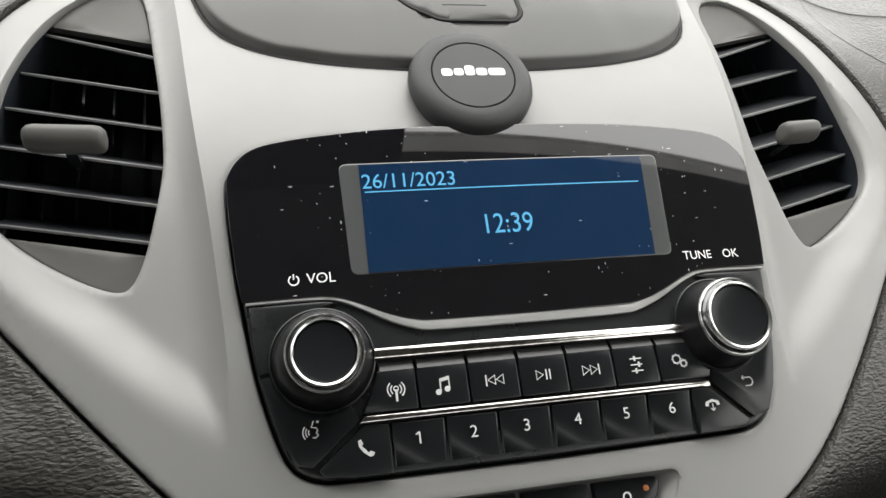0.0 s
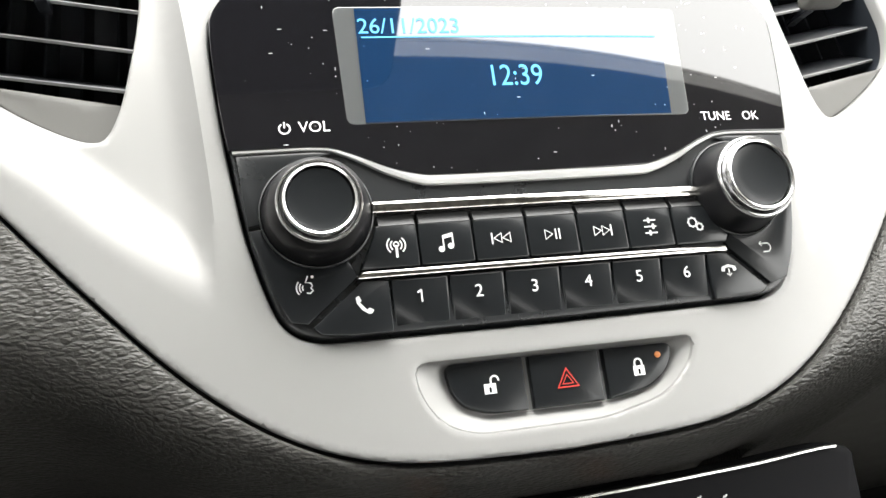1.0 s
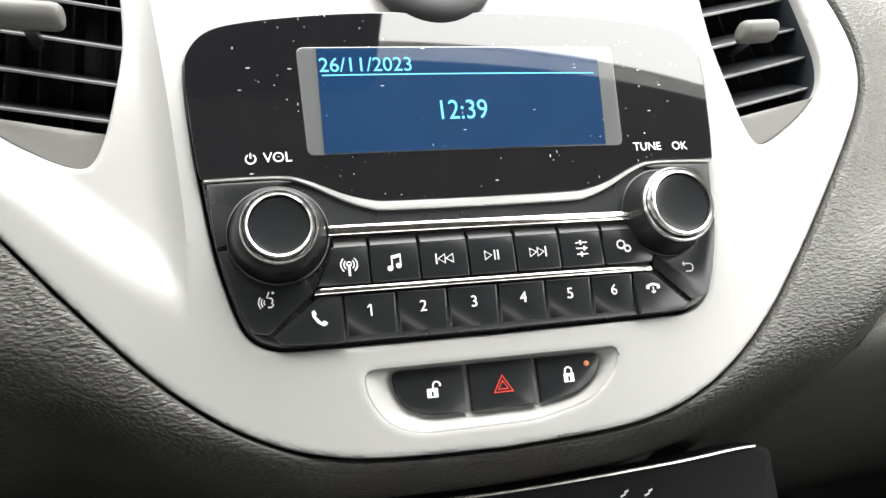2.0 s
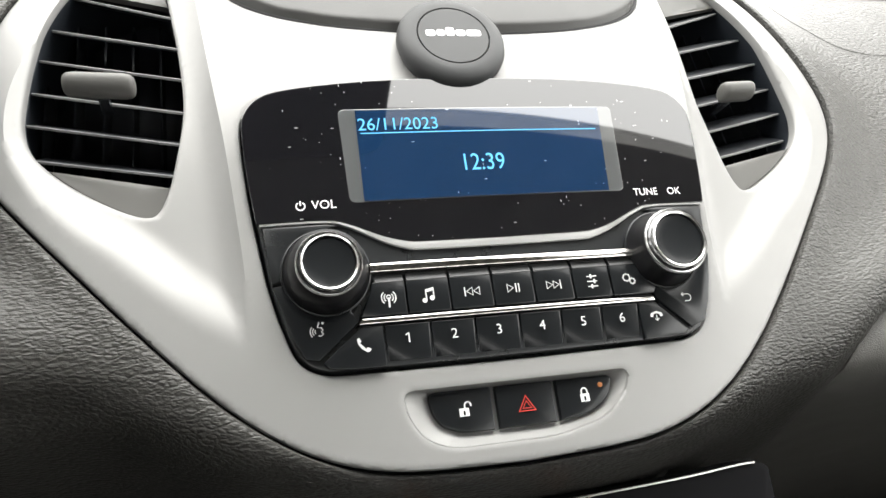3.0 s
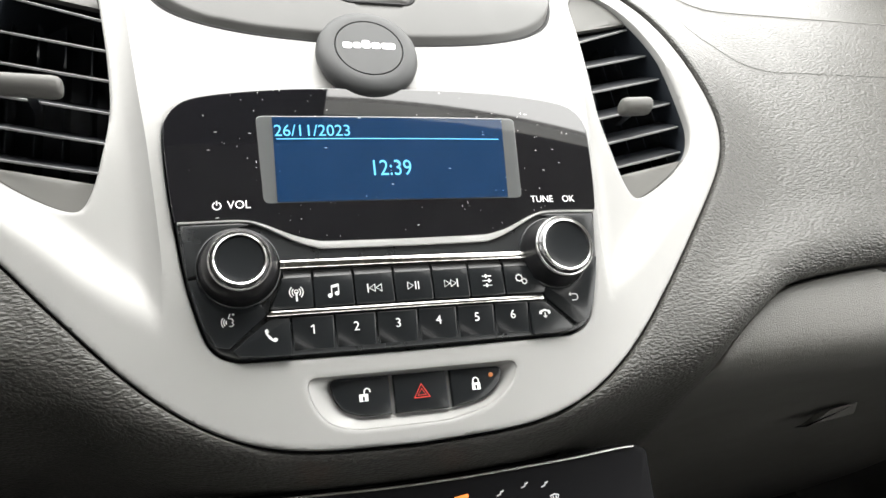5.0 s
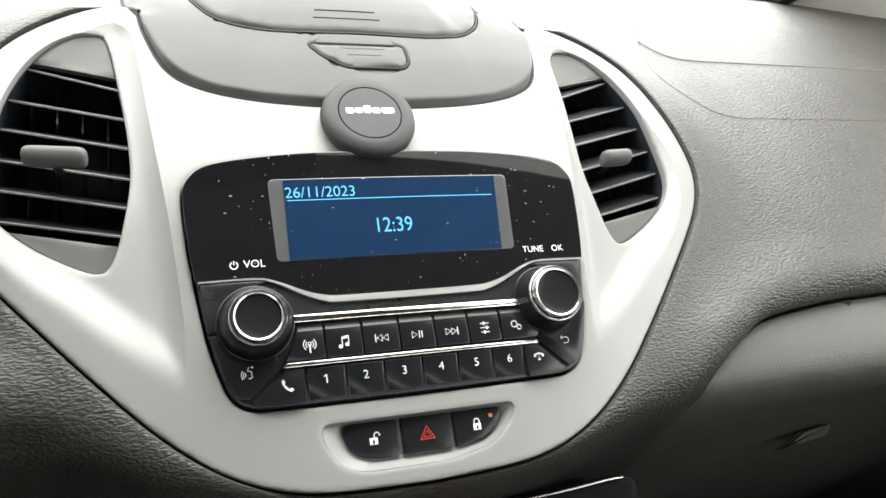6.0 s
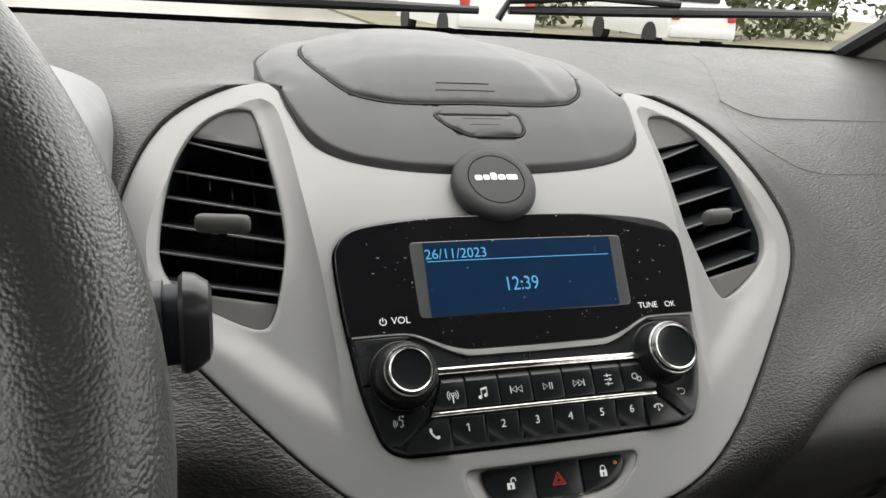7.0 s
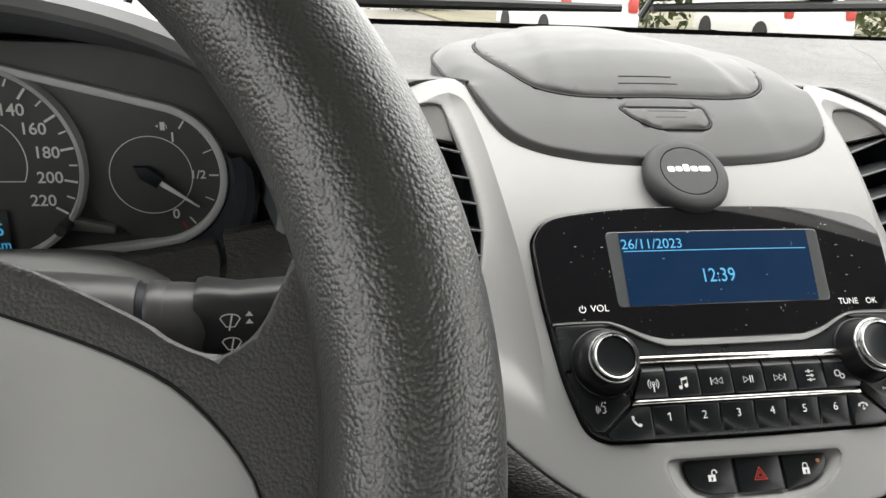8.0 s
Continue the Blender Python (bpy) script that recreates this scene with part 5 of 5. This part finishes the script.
part("stalk_base", rod([(-0.2806, -0.0308, 1.0288, 0.0136, 0.0134), (-0.2792, -0.0310, 1.0288, 0.0143, 0.0141), (-0.2740, -0.0314, 1.0286, 0.0144, 0.0141), (-0.2735, -0.0315, 1.0286, 0.0140, 0.0137), (-0.2680, -0.0320, 1.0285, 0.0142, 0.0138), (-0.2625, -0.0327, 1.0288, 0.0130, 0.0132), (-0.2570, -0.0335, 1.0298, 0.0108, 0.0122)], p=0.9), STALK_GREY, st, "smooth grey tapered stalk base")
part("tip_groove", rod([(-0.185, -0.0475, 1.0398, 0.0095, 0.0140), (-0.173, -0.0497, 1.0416, 0.0095, 0.0140)]), VENT_BLACK, st)
part("tip", rod([(-0.1770, -0.0490, 1.0412, 0.0118, 0.0160), (-0.1755, -0.0493, 1.0414, 0.0130, 0.0174), (-0.1715, -0.0500, 1.0420, 0.0126, 0.0164), (-0.1672, -0.0508, 1.0425, 0.0100, 0.0135), (-0.166, -0.0510, 1.0427, 0.0070, 0.0100)]), STALK, st, "stepped grey tip")


def wiper_sign(cx, cz, y, s=0.001):
    bm = stroke([[(-2.8, 1.0)] + ring_points(5.0, 8, (0, -2.6), 124, 56)[1:-1] + [(2.8, 1.0), (1.2, -1.6), (-1.2, -1.6), (-2.8, 1.0)]], 0.0005, y, (cx, cz), s)
    stroke([[(0.6, 2.2), (-0.4, -2.8)]], 0.0006, y, (cx, cz), s, bm)
    return bm


part("sign", wiper_sign(-0.2500, 1.0335, -0.0466, 0.00125), WHITE, stem, smooth=False)
part("sign", wiper_sign(-0.2498, 1.0243, -0.0466, 0.00120), WHITE, stem, smooth=False)
bm = filled([(-1.2, -0.8), (1.2, -0.8), (0, 0.9)], -0.0472, (-0.2432, 1.0368), 0.0012)
filled([(-1.2, -0.8), (1.2, -0.8), (0, 0.9)], -0.0472, (-0.2432, 1.0338), 0.0012, bm)
part("sign", bm, WHITE, stem, smooth=False)
bm = wiper_sign(-0.1880, 1.0478, -0.0592)
filled([(-1.2, -0.8), (1.2, -0.8), (1.0, 0.9)], -0.0592, (-0.1868, 1.0400), 0.0014, bm)
part("sign", bm, WHITE, stem, smooth=False)

# ---- steering wheel ----
WC, WT = Vector((-0.378, -0.147, 1.05)), radians(30)
WHEEL = Matrix.Translation(WC) @ Matrix.Rotation(-WT, 4, "X")
wheel = thing("steering_wheel", "dark grey grained steering wheel with light grey spoke inserts", "steering wheel", (0, 0, 0), WHEEL)
n = 120
path, rad = [], []
for i in range(n):
    a = 2 * math.pi * i / n
    path.append((0.180 * math.cos(a), 0, 0.180 * math.sin(a)))
    d = min(abs((math.degrees(a) - c + 180) % 360 - 180) for c in (0, 180))
    rad.append(0.0212 + 0.0012 * math.exp(-(d / 28) ** 2))
part("rim", tube(path, rad, 32, closed=True), RIM, wheel, "grained dark grey rim")
SPOKE_TOP = [(0.0, 0.062), (0.05, 0.056), (0.090, 0.042), (0.1153, 0.0293), (0.1233, 0.0237), (0.131, 0.0201), (0.1354, 0.0195), (0.1413, 0.023), (0.1453, 0.0282), (0.1490, 0.036), (0.155, 0.048), (0.168, 0.060)]
spoke_half = curve_through(SPOKE_TOP, 0.003, closed=False) + [(0.176, 0.02), (0.176, -0.03), (0.166, -0.070), (0.150, -0.058), (0.13, -0.078), (0.07, -0.085), (0.0, -0.088)]
part("spokes", sheet(mirrored(spoke_half), [], 0.003, lambda x, z: -0.006 + 0.30 * x * x, 0.003, 0.0024), SPOKE, wheel, "dark spokes and hub")
PAD_HALF = [(0.0, 0.050), (0.05, 0.043), (0.091, 0.0290), (0.115, 0.0185), (0.128, 0.0095), (0.139, -0.0035), (0.1445, -0.016), (0.146, -0.035), (0.140, -0.055), (0.12, -0.068), (0.07, -0.074), (0.0, -0.076)]
# no gap is cut here: a slightly larger near-black slab paints its shade
part("insert_gap_shade", slab(mirrored(curve_through([(x * 1.003, z + 0.0004 * (1 if z > 0 else -1)) for x, z in PAD_HALF], 0.006, closed=False)), lambda x, z: -0.0064 + 0.30 * x * x, 0.004, 0.0002), DARK, wheel, "near-black slab for the shaded gap round the insert")
part("insert", slab(mirrored(curve_through(PAD_HALF, 0.006, closed=False)), lambda x, z: -0.0078 + 0.30 * x * x, 0.006, 0.0022, 0.003), PAD, wheel, "light grey satin insert")
part("airbag_cover", slab(mirrored(curve_through([(0.0, 0.046), (0.04, 0.042), (0.066, 0.026), (0.074, 0.0), (0.068, -0.035), (0.045, -0.060), (0.0, -0.066)], 0.006, closed=False)), -0.030, 0.02, 0.007, 0.004), PAD_DARK, wheel, "dark airbag cover")
part("hub_shaft", tube([(0, 0.0, 0), (0, 0.09, 0)], 0.03, 24), PAD_DARK, wheel)

# ---- keys ----
KEY_METAL = metal("key_metal", (0.80, 0.74, 0.60), 0.2)
keyring = thing("key_ring", "bright metal key ring hanging at the ignition", "key ring", (-0.21, -0.04, 0.92), WORLD)
loop = [(-0.222, -0.038, 0.966), (-0.212, -0.040, 0.9695), (-0.203, -0.041, 0.9685), (-0.1965, -0.042, 0.9645), (-0.1922, -0.042, 0.9595), (-0.1934, -0.042, 0.953), (-0.2005, -0.041, 0.945), (-0.208, -0.040, 0.9405), (-0.218, -0.038, 0.944), (-0.225, -0.036, 0.955)]
part("loop", tube(loop, 0.0016, 10, closed=True, flat=1.4), KEY_METAL, keyring)
part("split_ring", tube([(-0.2065 + 0.009 * math.cos(a), -0.042 + 0.003 * math.sin(a), 0.932 + 0.010 * math.sin(a)) for a in [2 * math.pi * i / 24 for i in range(24)]], 0.0011, 8, closed=True), CHROME, keyring)
part("ignition_barrel", tube([(-0.300, 0.02, 0.965), (-0.235, -0.030, 0.957), (-0.222, -0.038, 0.956)], [0.016, 0.014, 0.006], 20), VENT_BLACK, keyring, "black ignition barrel")

# ---- cabin ----
def wall(name, lo, hi, material, label, category="cabin", bevel=0.0):
    return single(name, box(lo, hi, bevel), material, label, category, kind="structure")


wall("floor", (-0.74, -2.2, 0.36), (0.74, 0.6, 0.40), CARPET, "dark carpeted car floor")
wall("bulkhead", (-0.74, 0.50, 0.40), (0.74, 0.54, 1.08), CARPET, "dark bulkhead behind the dashboard")
for sx, nm in ((-1, "wall_left"), (1, "wall_right")):
    wall(nm, (sx * 0.74 - 0.02, -2.2, 0.36), (sx * 0.74 + 0.02, 0.54, 1.05), TRIM_DARK, "dark plastic car door and side trim")
    wall(nm + "_rail", (sx * 0.69 - 0.03, -2.2, 1.43), (sx * 0.69 + 0.03, -0.26, 1.49), PILLAR, "pale roof rail trim")
    for y in (-0.75, -1.7):
        wall("pillar", (sx * 0.71 - 0.02, y - 0.06, 1.06), (sx * 0.71 + 0.02, y + 0.06, 1.46), PILLAR, "pale door pillar trim")
# added out of view; its height sets how much rear light gets in
wall("rear_light_block", (-0.74, -1.55, 0.36), (0.74, -1.50, 1.18), TRIM_DARK, "unseen dark panel added across the cabin to block light from the rear")
bm = bmesh.new()
edge_x = [-0.72 + 1.44 * i / 60 for i in range(61)]
low = [[bm.verts.new((x, y if y < -1 else -0.140 - 0.14 * x * x, z)) for x in edge_x] for y, z in ((-2.2, 1.47), (0, 1.47), (0, 1.52), (-2.2, 1.52))]
for r0, r1 in zip(low, low[1:] + low[:1]):
    for i in range(60):
        bm.faces.new((r0[i], r0[i + 1], r1[i + 1], r1[i]))
single("ceiling", bm, HEADLINER, "pale fabric headliner", "ceiling", kind="structure")
wall("console", (-0.10, -0.75, 0.40), (0.10, 0.10, 0.66), DASH_LOW, "dark centre console", "console", 0.02)

# ---- visor flap, out of view, added to darken the radio's reflection ----
visor = thing("unseen_visor", "unseen dark visor flap added to darken the radio's reflection", "sun visor", (-0.24, -0.09, 1.40), WORLD)
flap = round_poly([(-0.50, 0.0), (0.028, 0.0), (0.028, 0.150), (-0.50, 0.150)], 0.03, 8)
bm = slab(flap, 0.0, 0.016, 0.005)
bmesh.ops.transform(bm, matrix=Matrix.Translation((0, -0.155, 1.462)) @ Matrix.Rotation(radians(-31), 4, "X") @ TOPVIEW, verts=bm.verts)
part("flap", bm, TRIM_DARK, visor)

# ---- windscreen ----
ws = thing("windscreen", "raked windscreen glass with a black border", "windscreen", (0, 0.48, 1.112), WORLD, kind="structure")


def base_y(x):
    return 0.505 - 0.16 * x * x


def screen_strip(t0, t1, lift=0.0, k=24):
    rows = []
    for t in (t0, (t0 + t1) / 2, t1):
        rows.append([((-0.57 + 1.14 * i / k) * (1 + 0.04 * t), base_y(-0.57 + 1.14 * i / k) - 0.62 * t, 1.108 + 0.385 * t + lift) for i in range(k + 1)])
    return loft(rows)


pane = part("pane", screen_strip(0.0, 1.04), glass("windscreen_glass"), ws)
pane.visible_shadow = False
part("frit", screen_strip(-0.012, 0.012, 0.0015), FRIT, ws, "black printed lower border")
for sx in (-1, 1):
    p0, p1 = Vector((sx * 0.572, base_y(0.57) + 0.005, 1.104)), Vector((sx * 0.625, -0.115, 1.49))
    part("frit_side", tube([p0.lerp(p1, t) for t in (0, 0.5, 1)], 0.012, 8), FRIT, ws)
    pl = thing("windscreen_pillar", "pale plastic windscreen pillar trim", "pillar", tuple(p0), WORLD, kind="structure")
    part("trim", loft([[p + Vector((sx * w, -d, -0.004)) for w, d in ((0.008, 0.004), (0.03, 0.02), (0.10, 0.07), (0.17, 0.20))] for p in (p0, p0.lerp(p1, 0.5), p1)]), PILLAR, pl)


def wiper(name_label, a, b):
    w = thing("wiper", name_label, "windscreen wiper", tuple((Vector(a) + Vector(b)) / 2), WORLD, group="windscreen wipers")
    a, b = Vector(a), Vector(b)
    mid = lambda t, dz: tuple(a.lerp(b, t) + Vector((0, 0, dz)))
    part("blade", tube([mid(t, 0) for t in (0, 0.25, 0.5, 0.75, 1)], [0.005, 0.007, 0.0075, 0.007, 0.005], 8), FRIT, w)
    part("arm", tube([tuple(a + Vector((-0.012, 0.004, -0.012))), mid(0.0, 0.012), mid(0.25, 0.017), mid(0.5, 0.010)], 0.005, 8), FRIT, w)


single("cowl", loft([[(x, y + base_y(x) - 0.505, z) for x in np.linspace(-0.70, 0.70, 15)] for y, z in ((0.508, 1.104), (0.56, 1.098), (0.66, 1.090), (0.70, 1.070))]), FRIT, "black plastic cowl below the windscreen", "cowl", kind="structure")
wiper("black windscreen wiper parked along the glass base", (0.207, 0.62, 1.132), (0.685, 0.60, 1.153))
wiper("black windscreen wiper parked along the glass base", (-0.40, 0.62, 1.124), (0.166, 0.62, 1.130))

# ---- outside ----
def ground_mat(name, c0, c1, scale, rough):
    m, n, l, b = nodes_of(name)
    l.new(ramp(n, l, noise_tex(n, l, scale, 8), [(0.3, c0), (0.7, c1)]), b.inputs["Base Color"])
    b.inputs["Roughness"].default_value = rough
    bump(n, l, noise_tex(n, l, scale * 12, 4), 0.5, 0.01, b)
    return m


single("ground", box((-200, -200, -0.2), (200, 200, 0)), ground_mat("wet_dirt", (0.13, 0.118, 0.095), (0.21, 0.188, 0.150), 0.8, 0.40), "wet beige dirt yard around the car", "ground", kind="structure")
single("bonnet", loft([[(x, y, z - 0.10 * x * x) for x in np.linspace(-0.75, 0.75, 13)] for y, z in ((0.52, 1.055), (0.70, 1.065), (1.0, 1.03), (1.35, 0.96), (1.6, 0.86))]), plastic("bonnet_paint", (0.30, 0.29, 0.27), 0.25, 3000, 0.00001, 0.05, 0.5, 0.3), "grey painted car bonnet in front of the windscreen", "bonnet", kind="structure")


def leaf_cloud(name, centre, size, count, material, label, category, kind="stuff"):
    rng = np.random.default_rng(int(abs(centre[0] * 7 + centre[1] * 3)) + 5)
    verts, faces = [], []
    for _ in range(count):
        u = rng.normal(size=3)
        u = u / np.linalg.norm(u) * rng.uniform(0.55, 1.0)
        lump = 1 + 0.25 * math.sin(5 * u[0] + 3 * u[2]) * math.cos(4 * u[1])
        c = np.array(centre) + u * np.array(size) * lump
        a, b = rng.normal(size=3), rng.normal(size=3)
        s = rng.uniform(0.10, 0.22)
        a, b = a / np.linalg.norm(a) * s, b / np.linalg.norm(b) * s * 0.6
        k = len(verts)
        verts += [tuple(c - a), tuple(c + b), tuple(c + a), tuple(c - b)]
        faces.append((k, k + 1, k + 2, k + 3))
    me = bpy.data.meshes.new(name)
    me.from_pydata(verts, [], faces)
    me.materials.append(material)
    ob = new(name, me)
    return tagged(ob, label, category, "", kind)


LEAF = ground_mat("foliage", (0.05, 0.07, 0.025), (0.12, 0.13, 0.06), 1.5, 0.6)
GRASS = ground_mat("dry_grass", (0.12, 0.115, 0.07), (0.20, 0.18, 0.12), 0.7, 0.9)
single("verge", box((4, 14, -0.05), (60, 60, 0.06)), GRASS, "dry grass verge beyond the yard", "verge", kind="structure")
for i, (x, y, s) in enumerate(((9, 22, 2.6), (14, 20, 3.0), (19, 22, 2.7), (25, 21, 3.2), (31, 20, 3.0), (4, 30, 2.6), (-9, 30, 3.0))):
    leaf_cloud("bush", (x, y, 1.6), (s, 1.6, 1.9), 1500, LEAF, "green bush on the verge", "bush")

CAR_WHITE = plastic("car_white", (0.60, 0.60, 0.585), 0.25, 3000, 0.00001, 0.03)
CAR_GLASS = plastic("car_glass", (0.02, 0.022, 0.025), 0.08)
TAIL = plastic("tail_red", (0.42, 0.05, 0.04), 0.25)
TYRE = plastic("tyre", (0.02, 0.02, 0.02), 0.8)


def parked_car(x, y, turn, label, paint):
    ax = pose(x, y, 0, 0, 0, turn)
    c = thing("parked_car", label, "car", (0, 0, 0), ax)
    prof = [(-1.95, 0.30), (-2.0, 0.62), (-1.90, 0.92), (-1.55, 1.05), (-1.15, 1.42), (0.25, 1.47), (0.95, 1.02), (1.75, 0.88), (1.98, 0.62), (1.98, 0.30)]
    rows = [[(sx, py, pz) for py, pz in prof] for sx in (-0.84, -0.80, 0.80, 0.84)]
    rows[0] = [(-0.84, py * 0.98, 0.35 + (pz - 0.35) * 0.94) for py, pz in prof]
    rows[3] = [(0.84, py * 0.98, 0.35 + (pz - 0.35) * 0.94) for py, pz in prof]
    bm = loft(rows)
    k = len(prof)
    bm.verts.ensure_lookup_table()
    bm.faces.new([bm.verts[i] for i in range(k)])
    bm.faces.new([bm.verts[3 * k + i] for i in range(k)][::-1])
    part("body", bm, paint, c)
    part("rear_window", box((-0.62, -1.56, 1.08), (0.62, -1.40, 1.36), 0.02), CAR_GLASS, c)
    for sx in (-1, 1):
        part("side_window", box((sx * 0.80, -1.0, 1.05), (sx * 0.845, 0.55, 1.36), 0.01), CAR_GLASS, c)
        part("tail_lamp", box((sx * 0.69 - 0.09, -2.03, 0.70), (sx * 0.69 + 0.09, -1.90, 0.96), 0.03), TAIL, c, "red tail lamp")
        for wy in (-1.25, 1.25):
            part("wheel", lathe([(0, -0.10), (0.30, -0.10), (0.31, -0.06), (0.31, 0.06), (0.30, 0.10), (0, 0.10)], (0, 0, 0), 28, bm=None), TYRE, c).matrix_local = Matrix.Translation((sx * 0.76, wy, 0.31)) @ Matrix.Rotation(radians(90), 4, "Z")
    part("bumper", box((-0.80, -2.06, 0.34), (0.80, -1.90, 0.58), 0.05), paint, c)


parked_car(5.3, 16.0, 3, "white parked hatchback seen from behind", CAR_WHITE)
parked_car(10.3, 16.2, -2, "white parked hatchback beside another car", CAR_WHITE)
